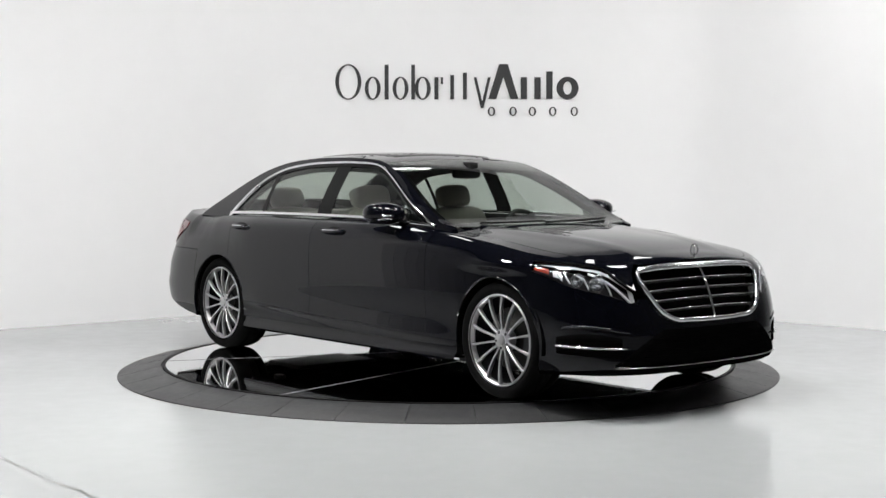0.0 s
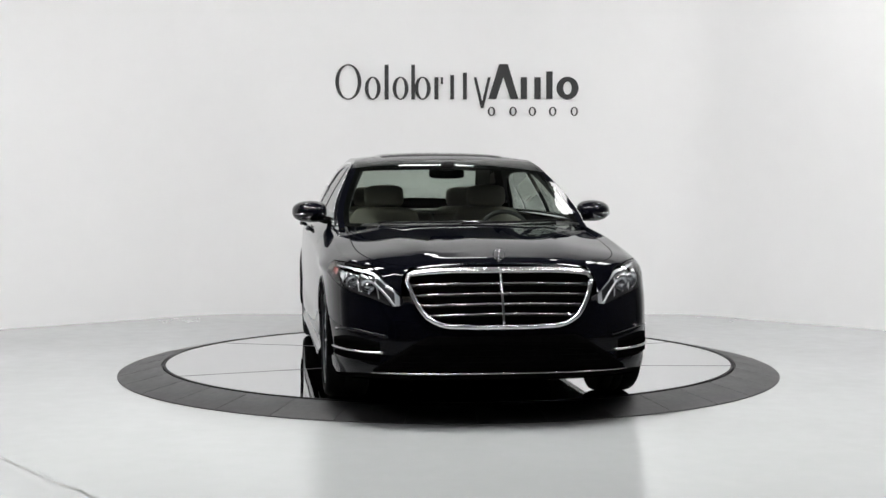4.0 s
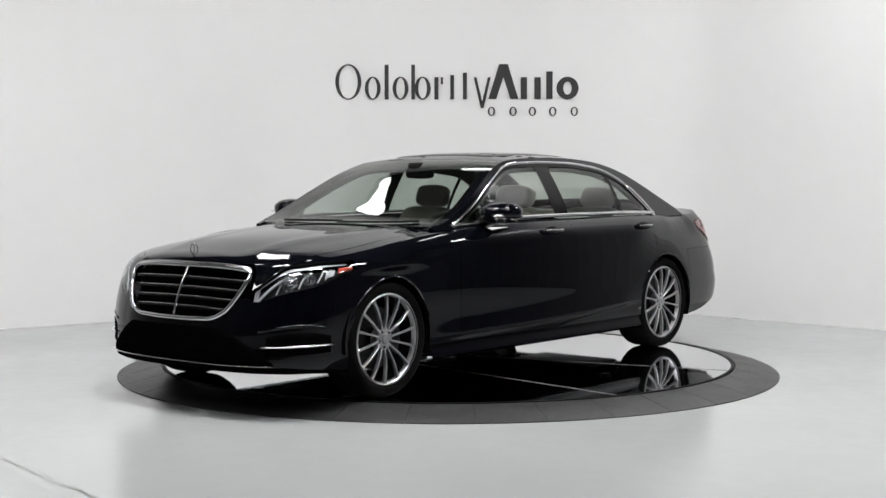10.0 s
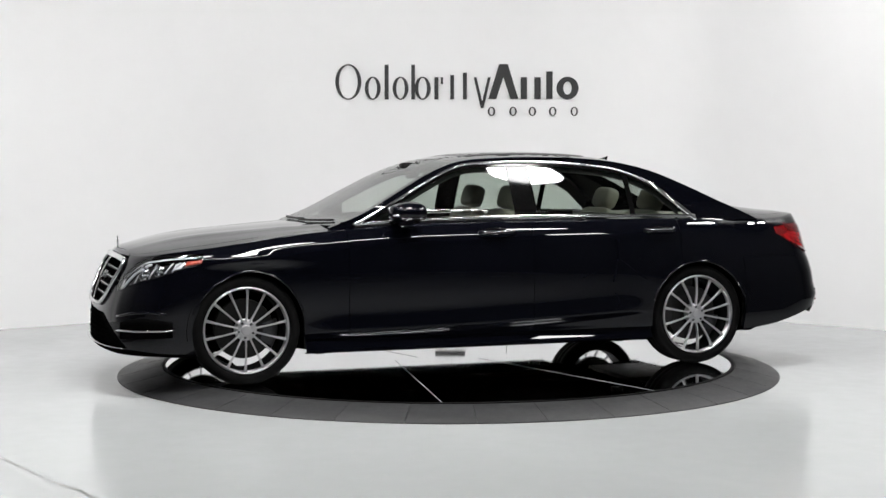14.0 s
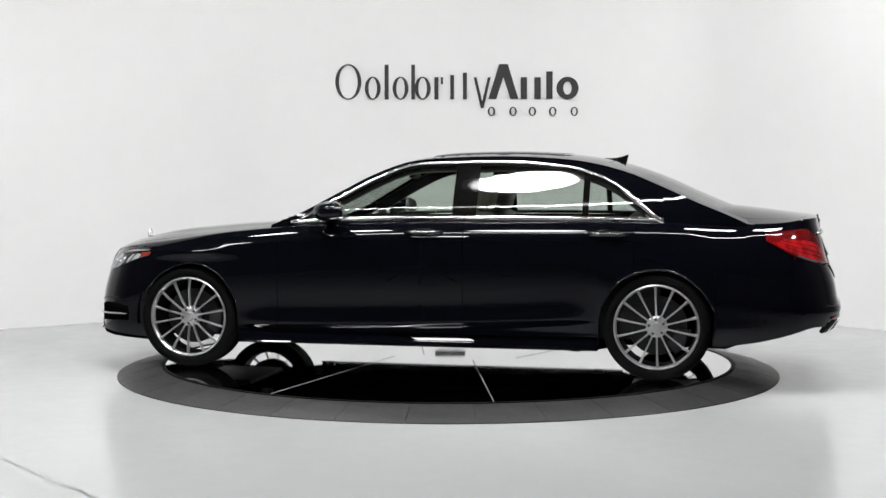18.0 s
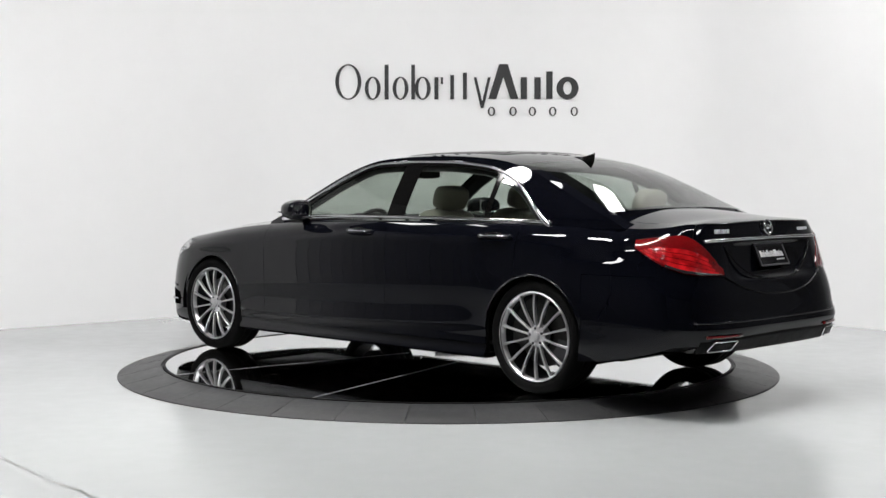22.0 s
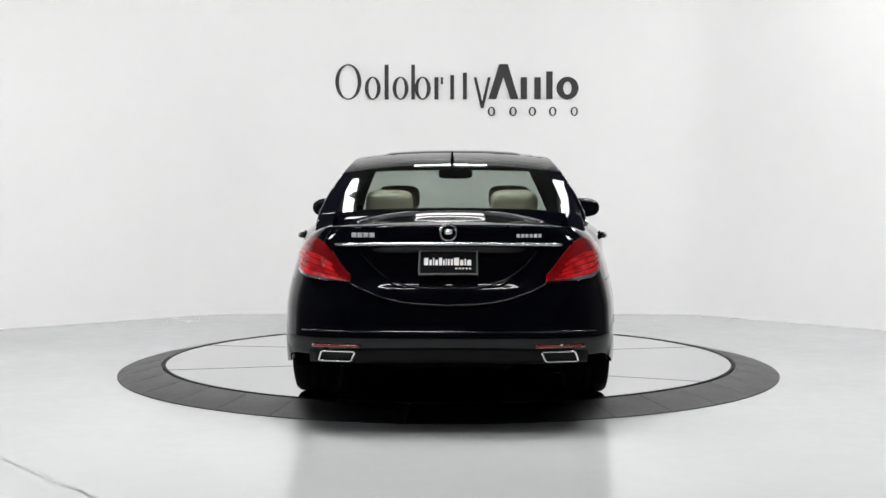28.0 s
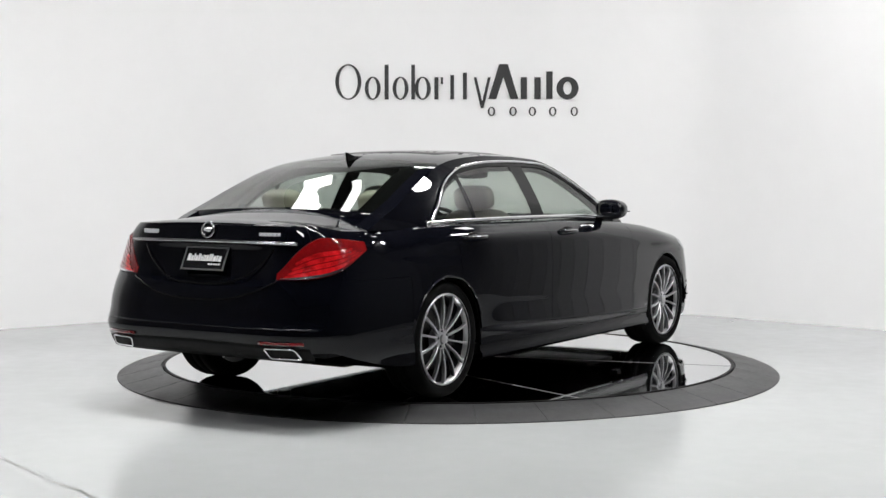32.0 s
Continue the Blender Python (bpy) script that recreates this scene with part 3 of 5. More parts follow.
def cabin_y(x, z):
    h = (z - 1.03) / 0.40
    y = 0.838 - 0.225 * h ** 1.2 if h > 0 else 0.838 - 0.1 * h
    return y * cabin_w(x)


def cabin_side(x, z, out=0.0):
    return Vector((x, cabin_y(x, z) + out, z + out * 0.4))


def cabin_top(x, r, out=0.0):
    """r: 0 at the roof's rail to 1 on the centre line."""
    r = min(r, 1.0)
    zr = rail_z(x)
    k = 1 - (1 - r) ** 2
    xc = x + bulge(x) * k
    z = zr + (spine_z(x + bulge(x)) - zr) * (1 - (1 - r) ** 2.3)
    return Vector((xc, cabin_y(x, zr) * (1 - r), z + out))


# ---------------------------------------------------------------- lamps and openings in the skin
LAMP_IN, LAMP_OUT = s_front(0.545, 0.70), s_at_x(1.90)
_l = LAMP_OUT - LAMP_IN
lamp_low = curve((LAMP_IN, 0.578), (LAMP_IN + 0.2 * _l, 0.628), (LAMP_IN + 0.6 * _l, 0.684), (LAMP_OUT, 0.772))
lamp_high = curve((LAMP_IN, 0.655), (LAMP_IN + 0.2 * _l, 0.765), (LAMP_IN + 0.5 * _l, 0.806), (LAMP_OUT, 0.820))
TAIL_F, TAIL_IN = s_at_x(-2.31), s_rear(0.52, 0.75)
_t = TAIL_IN - TAIL_F
tail_high = curve((TAIL_F, 0.94), (TAIL_F + 0.3 * _t, 0.96), (TAIL_F + 0.62 * _t, 0.955), (TAIL_F + 0.8 * _t, 0.90), (TAIL_IN, 0.775))
tail_low = curve((TAIL_F, 0.895), (TAIL_F + 0.15 * _t, 0.835), (TAIL_F + 0.45 * _t, 0.77), (TAIL_F + 0.7 * _t, 0.75), (TAIL_IN, 0.745))
grille_low = curve((0.0, 0.485), (0.2, 0.488), (0.36, 0.508), (0.43, 0.555), (0.48, 0.64), (0.53, 0.765))
GRILLE_TOP = 0.782


def fascia_top(s):
    """Upper edge of the front bumper: under the grille, then under the lamp."""
    q = abs(s)
    if q <= LAMP_IN:
        y = abs(skin(q, 0.6).y)
        return min(grille_low(y) - 0.012, 0.60 + max(0, y - 0.44) * 0.2) if y < 0.545 else 0.60
    return lamp_low(q) - 0.004 if q < LAMP_OUT else 0.775


def mirrored(build, name, mat, parent, label="", lipd=0.015, sharp=40):
    obs = []
    for side in (1, -1):
        bm = bmesh.new()
        build(bm, side)
        if lipd:
            bmesh.ops.recalc_face_normals(bm, faces=bm.faces[:])
            fix_out(bm)
            lip(bm, lipd)
        obs.append(part(name, bm, mat, parent, label, sharp=sharp))
    return obs


def fix_out(bm):
    """Makes a sheet's faces look outwards from the car's middle."""
    bm.normal_update()
    tot = sum((f.normal.dot(f.calc_center_median() - Vector((0, 0, 0.55))) * f.calc_area() for f in bm.faces), 0.0)
    if tot < 0:
        bmesh.ops.reverse_faces(bm, faces=bm.faces[:])
        bm.normal_update()


def sheet_part(name, cols, low, high, mat, parent, label="", nz=16, r_end=None, nr=5, lipd=0.015, sharp=40):
    bm = bmesh.new()
    sheet(bm, cols, low, high, nz, r_end, nr)
    bmesh.ops.recalc_face_normals(bm, faces=bm.faces[:])
    fix_out(bm)
    if lipd:
        lip(bm, lipd)
    return part(name, bm, mat, parent, label, sharp=sharp)


G = 0.0017   # half a shut line
DOOR_F, DOOR_M, DOOR_R = 0.93, -0.335, -1.44
SILL = 0.275


def tail_edge(s):
    """The rising lower edge of the rear bumper."""
    q = s if s <= 3 else 6 - s
    a = s_at_x(-AXLE - ARCH_R)
    return 0.232 + 0.125 * min(1, max(0, (q - a) / 0.42))


def build_body(car):
    # dark inner shell, so that the shut lines and openings are dark
    bm = bmesh.new()
    for side in (1, -1):
        cols = [s for s in spread(0, s_at_x(AXLE + ARCH_R), 16)][:-1] + [s_at_x(x) for x in arch_cols(AXLE + ARCH_R * 1.001, -AXLE - ARCH_R * 1.001)] + spread(s_at_x(-AXLE - ARCH_R), 3, 16)[1:]

        def low(s):
            if nominal_x(s) < -AXLE - ARCH_R:
                return tail_edge(s) + 0.01
            return max(0.2, arch(nominal_x(s)) and arch(nominal_x(s)) + 0.012)

        def high(s):
            q, x = s, nominal_x(s)
            if q <= LAMP_OUT:
                return fascia_top(q) - 0.01
            if q >= TAIL_F:
                return tail_low(q) - 0.01 if q < TAIL_IN else 0.60
            return top_of(s) - 0.012
        sheet(bm, cols, low, high, 6, side=side, out=-0.03)
    part("inner_shell", bm, M_BLACK, car, "black inner body shell")

    # underbody and wheel housings
    bm = bmesh.new()
    rows = []
    for s in spread(0.0, 3.0, 60):
        p = skin(s, 0.2, out=-0.03)
        w = p.y if arch(p.x) == 0 else min(p.y, 0.60)
        z = 0.19 + 0.19 * min(1, max(0, (-1.95 - p.x) / 0.5))
        rows.append([bm.verts.new((p.x, w, z)), bm.verts.new((p.x, -w, z))])
    for a, b in zip(rows, rows[1:]):
        if abs(a[0].co.y) + abs(b[0].co.y) > 1e-4:
            bm.faces.new((a[0], a[1], b[1], b[0]))
    part("underbody", bm, M_UNDER, car, "black underbody tray", smooth=False)
    # exhaust, silencers, cross members, arms and jacking pads below the tray
    for side in (1, -1):
        bm = bmesh.new()
        tube(bm, [(0.9, side * 0.12, 0.185), (0.2, side * 0.20, 0.178), (-1.0, side * 0.24, 0.18), (-1.9, side * 0.38, 0.25), (-2.35, side * 0.52, 0.34)], 0.028, 10)
        # near-black colour puts the underside's shade into the pipe
        part("exhaust_pipe", bm, M_UNDER, car, "exhaust pipe, coloured matt black to merge with the underbody's shade")
        bm = bmesh.new()
        box(bm, -2.42, -2.02, side * 0.52 - 0.16, side * 0.52 + 0.16, 0.30, 0.375, 0.03)
        part("silencer", bm, M_BARREL, car, "dull steel silencer box")
        for x in (1.08, -1.05):
            bm = bmesh.new()
            box(bm, x - 0.035, x + 0.035, side * 0.74 - 0.03, side * 0.74 + 0.03, 0.158, 0.195, 0.006)
            part("jacking_pad", bm, M_BLACK, car)
        for cx in (AXLE, -AXLE):
            bm = bmesh.new()
            tube(bm, [(cx + 0.18, side * 0.30, 0.20), (cx + 0.04, side * 0.72, 0.23)], 0.022, 8, flat=0.7)
            tube(bm, [(cx - 0.22, side * 0.34, 0.20), (cx - 0.03, side * 0.72, 0.225)], 0.020, 8, flat=0.7)
            part("suspension_arm", bm, M_BARREL, car, "dark suspension arm")
    for cx in (AXLE, -AXLE):
        bm = bmesh.new()
        box(bm, cx - 0.24, cx + 0.24, -0.36, 0.36, 0.16, 0.215, 0.02)
        part("subframe", bm, M_BLACK, car, "black axle subframe")
    for cx in (AXLE, -AXLE):
        for side in (1, -1):
            bm = bmesh.new()
            rows = []
            for a in spread(-0.15, math.pi + 0.15, 20):
                x, z = cx + (ARCH_R + 0.006) * math.cos(a), 0.345 + (ARCH_R + 0.006) * math.sin(a)
                rows.append([bm.verts.new((x, side * 0.60, z)), bm.verts.new((x, side * 0.925, z))])
            grid_faces(bm, rows)
            bm.faces.new([r[0] for r in rows])
            part("wheel_housing", bm, M_UNDER, car, "black wheel housing liner", sharp=30)

    # front bumper with its grille and lamp cut-outs
    s_end = s_at_x(AXLE + ARCH_R + 0.004)
    half = sorted({*spread(0.0, LAMP_IN, 16), *spread(LAMP_IN, LAMP_OUT, 14), *spread(LAMP_OUT, s_end, 4)})
    cols = [-s for s in reversed(half[1:])] + half
    sheet_part("front_bumper", cols, lambda s: 0.232 - 0.03 * max(0, abs(s) / s_end - 0.55) / 0.45, fascia_top, M_PAINT, car, nz=18)
    sheet_part("valance", cols, lambda s: 0.205 - 0.025 * max(0, abs(s) / s_end - 0.55) / 0.45, lambda s: 0.229 - 0.03 * max(0, abs(s) / s_end - 0.55) / 0.45, M_UNDER, car, "matt black valance under the front bumper", nz=4)
    # rear bumper
    s0 = s_at_x(-AXLE - ARCH_R - 0.004)

    def rb_top(s):
        q = s if s <= 3 else 6 - s
        if q < TAIL_F:
            return 0.735
        if q <= TAIL_IN:
            return tail_low(q) - 0.006 if q > TAIL_F + 0.25 * _t else 0.735
        y = abs(skin(q, 0.7).y)
        return 0.618 + 0.11 * (y / 0.52) ** 2.5
    half = sorted({*spread(s0, TAIL_F, 8), *spread(TAIL_F, TAIL_IN, 12), *spread(TAIL_IN, 3.0, 16)})
    cols = half + [6 - s for s in reversed(half[:-1])]
    sheet_part("rear_bumper", cols, tail_edge, rb_top, M_PAINT, car, nz=18)

    # wings
    def wing(bm, side):
        cols = [s_at_x(x) for x in arch_cols(AXLE + ARCH_R * 0.9995, DOOR_F + G)]
        sheet(bm, cols, lambda s: SILL + G, top_of, 90, lambda s: 0.10, 4, side, cut=arch)
        cols = spread(LAMP_OUT + 0.002, s_at_x(AXLE + ARCH_R * 0.9995), 6)
        sheet(bm, cols, lambda s: SILL + G, top_of, 90, lambda s: 0.10, 4, side, cut=lambda x: 0.78)
        cols = spread(LAMP_IN * 1.0, LAMP_OUT + 0.002, 14)
        sheet(bm, cols, lambda s: min(lamp_high(s) + 0.004, top_of(s) - 0.004), top_of, 4, lambda s: 0.10, 4, side)
        bmesh.ops.remove_doubles(bm, verts=bm.verts[:], dist=0.0005)
    mirrored(wing, "wing", M_PAINT, car, lipd=0)

    # bonnet
    bm = bmesh.new()
    sb = s_at_x(0.86)
    half = sorted({*spread(0.0, LAMP_IN, 14), *spread(LAMP_IN, sb, 24)})
    rows = []
    for s in half:
        r0 = 0.107 if s > LAMP_IN * 0.98 else 0.0
        left = [skin(s, None, r0 + (1 - r0) * (j / 12) ** 1.15) for j in range(13)]
        rows.append([bm.verts.new(p) for p in left] + [bm.verts.new((p.x, -p.y, p.z)) for p in reversed(left[:-1])])
    grid_faces(bm, rows)
    # two soft ridges along the bonnet
    for v in bm.verts:
        a = abs(v.co.y)
        w = 0.40 + 0.16 * (1.9 - v.co.x) / 1.0
        fade = min(1.0, max(0.0, (2.28 - v.co.x) / 0.5))
        v.co.z += 0.010 * fade * math.exp(-((a - w) / 0.05) ** 2)
    bmesh.ops.remove_doubles(bm, verts=bm.verts[:], dist=0.0005)
    fix_out(bm)
    lip(bm, 0.012)
    part("bonnet", bm, M_PAINT, car, sharp=40)
    # cowl under the windscreen
    bm = bmesh.new()
    rows = []
    for x in spread(0.98, 0.70, 5):
        rows.append([bm.verts.new((x + 0.07 * (1 - (y / 0.8) ** 2), y, crown_z(x) - 0.018 - 0.10 * (y / 0.8) ** 2 * 0.35)) for y in spread(-0.82, 0.82, 15)])
    grid_faces(bm, rows)
    part("cowl", bm, M_BLACK, car, "black plastic cowl below the windscreen")

    # sills
    def sill(bm, side):
        xs = spread(AXLE - ARCH_R - 0.004, -AXLE + ARCH_R + 0.004, 24)
        rows = []
        for x in xs:
            pr = [(0.90, 0.19), (0.935, 0.185), (0.948, 0.20), (0.944, 0.225), (0.928, 0.245), (0.926, SILL - 0.003), (0.90, SILL - 0.003)]
            rows.append([bm.verts.new((x, side * y, z)) for y, z in pr])
        grid_faces(bm, rows)
    mirrored(sill, "sill", M_PAINT, car, lipd=0, sharp=35)

    # doors
    doors = {}
    for name, x0, x1 in (("front_door", DOOR_F - G, DOOR_M + G), ("rear_door", DOOR_M - G, DOOR_R + G)):
        def door(bm, side, x0=x0, x1=x1):
            cols = [s_at_x(x) for x in arch_cols(x0, x1, 14)]
            sheet(bm, cols, lambda s: SILL + G, top_of, 110, lambda s: 0.06, 4, side, cut=arch)
        doors[name] = mirrored(door, name, M_PAINT, car)

    # rear quarters, on over the wheel to the lamp and round above it
    def quarter(bm, side):
        cols = [s_at_x(x) for x in arch_cols(DOOR_R - G, -AXLE - ARCH_R * 1.0005)]
        def r_end(s):
            return 0.12 + 0.04 * min(1, max(0, (-1.7 - nominal_x(s)) / 0.4))
        sheet(bm, cols, lambda s: SILL + G, top_of, 90, r_end, 4, side, cut=lambda x: arch(x) if x > -AXLE - ARCH_R else 0.738)
        cols = spread(s_at_x(-AXLE - ARCH_R * 1.0005), TAIL_F, 6)
        sheet(bm, cols, lambda s: SILL + G, top_of, 90, r_end, 4, side, cut=lambda x: 0.738)
        cols = spread(TAIL_F, TAIL_F + 0.25 * _t, 5)
        sheet(bm, cols, lambda s: 0.738, lambda s: tail_low(s) - 0.003, 8, None, 4, side)
        cols = spread(TAIL_F, TAIL_F + 0.66 * _t, 8)
        sheet(bm, cols, lambda s: tail_high(s) + 0.004, top_of, 4, r_end, 4, side)
        bmesh.ops.remove_doubles(bm, verts=bm.verts[:], dist=0.0005)
    mirrored(quarter, "rear_quarter", M_PAINT, car, lipd=0)

    # boot lid: rear face, then the deck
    S_LID = TAIL_F + 0.67 * _t
    bm = bmesh.new()
    half = spread(S_LID, 3.0, 34)
    cols = half + [6 - s for s in reversed(half[:-1])]

    def lid_low(s):
        q = s if s <= 3 else 6 - s
        if q < TAIL_IN:
            return tail_high(q) + 0.004
        y = abs(skin(q, 0.7).y)
        return 0.626 + 0.11 * (y / 0.52) ** 2.5
    sheet(bm, cols, lid_low, top_of, 40)
    # hollow for the plate
    for v in bm.verts:
        a, z = abs(v.co.y), v.co.z
        k = max(0, 1 - (a / 0.50) ** 4) * max(0, 1 - ((z - 0.815) / 0.115) ** 4)
        v.co.x += 0.024 * k * k * (3 - 2 * k)
    rows = []
    xs = spread(s_at_x(-1.90), S_LID, 12) + spread(S_LID, 3.0, 14)[1:]
    for s in xs:
        r0 = 0.166 if s < S_LID else 0.0
        col = [skin(s, None, r0 + (1 - r0) * j / 10) for j in range(11)]
        rows.append([bm.verts.new(p) for p in col] + [bm.verts.new((p.x, -p.y, p.z)) for p in reversed(col[:-1])])
    for row in rows:
        for v in row:
            k = max(0, min(1, (-2.40 - v.co.x) / 0.22))
            v.co.z += 0.004 * k * k        # the lip kicks up a little
    grid_faces(bm, rows)
    bmesh.ops.remove_doubles(bm, verts=bm.verts[:], dist=0.004)
    bmesh.ops.recalc_face_normals(bm, faces=bm.faces[:])
    fix_out(bm)
    lid = part("boot_lid", bm, M_PAINT, car, sharp=50)

    # roof, glass and pillars
    def edge_r(x):
        """How far the painted pillar reaches over the edge of the screens."""
        return 0.05 * min(1, max(0, (x - 0.10) / 0.15)) + 0.12 * min(1, max(0, (-1.22 - x) / 0.14))

    def strip(x0, x1, n, mat, name, label="", out=0.0, lipd=0.008):
        bm = bmesh.new()
        rows = []
        for x in spread(x0, x1, n):
            r0 = edge_r(x)
            col = [cabin_top(x, r0 + (1 - r0) * j / 12, out) for j in range(13)]
            rows.append([bm.verts.new(p) for p in col] + [bm.verts.new((p.x, -p.y, p.z)) for p in reversed(col[:-1])])
        grid_faces(bm, rows)
        fix_out(bm)
        if lipd:
            lip(bm, lipd)
        return part(name, bm, mat, car, label, sharp=40)
    strip(0.10, -1.22, 26, M_PAINT, "roof", lipd=0.0)
    screen = strip(0.985, 0.106, 20, M_GLASS, "windscreen", "clear windscreen glass", lipd=0.0)
    back = strip(-1.226, -1.955, 18, M_GLASS, "rear_window", "tinted rear window glass", lipd=0.0)
    # painted skirt that closes the foot of the rear window and its pillars onto the deck
    bm = bmesh.new()
    rows = []
    for j in range(-16, 17):
        p = cabin_top(-1.953, 1 - abs(j) / 16)
        y = p.y if j > 0 else -p.y
        rows.append([bm.verts.new((p.x - 0.001, y, p.z + 0.001)), bm.verts.new((p.x - 0.018, y * 1.01, p.z - 0.03)), bm.verts.new((p.x - 0.03, y * 1.015, p.z - 0.09))])
    grid_faces(bm, rows)
    fix_out(bm)
    part("window_skirt", bm, M_PAINT, car)
    # dark printed screen border; its broad top band stands in for cabin shade
    for x0, x1, host in ((0.985, 0.106, screen), (-1.226, -1.955, back)):
        bm = bmesh.new()
        for side in (1, -1):
            rows = []
            for x in spread(x0, x1, 14):
                rows.append([bm.verts.new((p.x, side * p.y, p.z - 0.004)) for p in (cabin_top(x, edge_r(x) + (0.045 if x > 0 else 0.175 - 0.04 * min(1, max(0, (-1.5 - x) / 0.5))) * q / 3) for q in range(4))])
            grid_faces(bm, rows)
        low, top = (x0 + (x1 - x0) * 0.07, x1 - (x1 - x0) * 0.20) if x0 > 0 else (x1 - (x1 - x0) * 0.05, x0 + (x1 - x0) * 0.20)
        for xa_, xb_ in ((x0 if x0 > 0 else x1, low), (x1 if x0 > 0 else x0, top)):
            rows = []
            for x in spread(xa_, xb_, 5):
                r0 = edge_r(x)
                col = [cabin_top(x, r0 + (1 - r0) * j / 12) for j in range(13)]
                rows.append([bm.verts.new((p.x, p.y, p.z - 0.004)) for p in col] + [bm.verts.new((p.x, -p.y, p.z - 0.004)) for p in reversed(col[:-1])])
            grid_faces(bm, rows)
        part("printed_border", bm, M_GLOSSBLACK, host, "black printed glass border, its broad top standing in for cabin shade")
    # sunroof
    bm = bmesh.new()
    rows = []
    for x in spread(-0.02, -0.95, 24):
        row = []
        for j in range(25):
            p = cabin_top(x, 1 - abs(j - 12) / 12 * 0.74, -0.008 if j in (0, 24) or x > -0.021 or x < -0.949 else 0.006)
            row.append(bm.verts.new((p.x, p.y if j <= 12 else -p.y, p.z)))
        rows.append(row)
    grid_faces(bm, rows)
    part("sunroof", bm, M_GLOSSBLACK, car, "black glass panorama roof")

    # pillars and roof rails
    def pillar(bm, side):
        xs = spread(1.02, 0.865, 5) + spread(0.86, -1.605, 44) + spread(-1.615, -2.14, 12)
        rows = []
        for x in xs:
            lo = light_top(x) - 0.002 if -1.61 < x < 0.862 else (0.955 if x > 0 else 0.995)
            hi = rail_z(x)
            col = [cabin_side(x, lo + (hi - lo) * j / 5) for j in range(6)]
            r1 = edge_r(x)
            col += [cabin_top(x, r1 * j / 2) for j in (1, 2)] if r1 else [cabin_top(x, 0.001 * j) for j in (1, 2)]
            rows.append([bm.verts.new((p.x, side * p.y, p.z)) for p in col])
        grid_faces(bm, rows)
    mirrored(pillar, "pillar", M_PAINT, car, "painted roof pillar and rail", lipd=0.02)

    # side windows, one in each door, and the black post between them
    def window(x0, x1, inset=0.004):
        def f(bm, side):
            rows = []
            for x in spread(x0, x1, 16):
                lo, hi = belt_z(x) - 0.01, light_top(x)
                rows.append([bm.verts.new((p.x, side * (p.y - inset), p.z)) for p in (cabin_side(x, lo + (hi - lo) * j / 8) for j in range(9))])
            grid_faces(bm, rows)
        return f
    for name, x0, x1, host, mat in (("window_glass", 0.80, -0.245, "front_door", M_GLASS), ("window_glass", -0.40, -1.10, "rear_door", M_GLASS),
                                    ("quarter_glass", -1.135, -1.575, "rear_door", M_GLASS), ("window_post", -0.24, -0.405, "front_door", M_GLOSSBLACK),
                                    ("window_post", -1.096, -1.139, "rear_door", M_GLOSSBLACK)):
        for side, door in zip((1, -1), doors[host]):
            bm = bmesh.new()
            window(x0, x1, 0.004 if "glass" in name else 0.0)(bm, side)
            part(name, bm, mat, door, "clear side window glass" if "glass" in name else "gloss black window post")
    # black door frames under the chrome, and the dark lining of the roof rail behind them
    for side, door in zip((1, -1), doors["front_door"]):
        bm = bmesh.new()
        rows = []
        for x in spread(0.83, -1.585, 60):
            hi = light_top(x)
            lo = max(hi - 0.026, belt_z(x))
            rows.append([bm.verts.new((p.x, side * p.y, p.z)) for p in (cabin_side(x, lo, -0.006), cabin_side(x, lo, 0.002), cabin_side(x, hi, 0.002))])
        grid_faces(bm, rows)
        part("window_frame", bm, M_GLOSSBLACK, car, "gloss black frame round the side windows", sharp=30)
        bm = bmesh.new()
        rows = []
        for x in spread(0.70, -1.50, 40):
            hi = light_top(x) + 0.02
            lo = max(hi - 0.082, belt_z(x) - 0.02)
            rows.append([bm.verts.new((x, side * (cabin_y(x, z) - d), z)) for z, d in ((lo, 0.055), (lo, 0.035), (hi, 0.03), (hi, 0.09))])
        grid_faces(bm, rows)
        part("rail_lining", bm, M_CARPET, car, "dark lining of the roof rail", sharp=30)
    # chrome round the side windows
    for side, door in zip((1, -1), doors["front_door"]):
        for low in (False, True):
            bm = bmesh.new()
            pts = []
            for x in spread(0.87, -1.615, 60):
                z = belt_z(x) if low else light_top(x)
                p = cabin_side(x, z, 0.006)
                pts.append((p.x, side * p.y, p.z - (0.006 if low else 0)))
            tube(bm, pts, 0.014 if low else 0.0115, 6, flat=0.5)
            part("window_trim", bm, M_CHROME, car, "bright chrome window trim")
    for side in (1, -1):
        bm = bmesh.new()
        pts = []
        for x in spread(-1.33, -1.612, 10):
            p = cabin_side(x, light_top(x) - 0.004, 0.005)
            pts.append((p.x, side * p.y, p.z))
        tube(bm, pts, 0.019, 6, flat=0.4)
        part("trim_corner", bm, M_CHROME, car, "broad chrome corner of the window trim")
    # rolled lips of the wheel openings
    for side in (1, -1):
        for c in (AXLE, -AXLE):
            bm = bmesh.new()
            pts = []
            for a in spread(0.30, math.pi - 0.30, 25):
                x, z = c + (ARCH_R + 0.004) * math.cos(a), 0.345 + (ARCH_R + 0.004) * math.sin(a)
                p = skin(s_at_x(x), z)
                pts.append((p.x, side * (p.y - 0.003), p.z))
            tube(bm, pts, 0.007, 6)
            part("arch_lip", bm, M_PAINT, car)
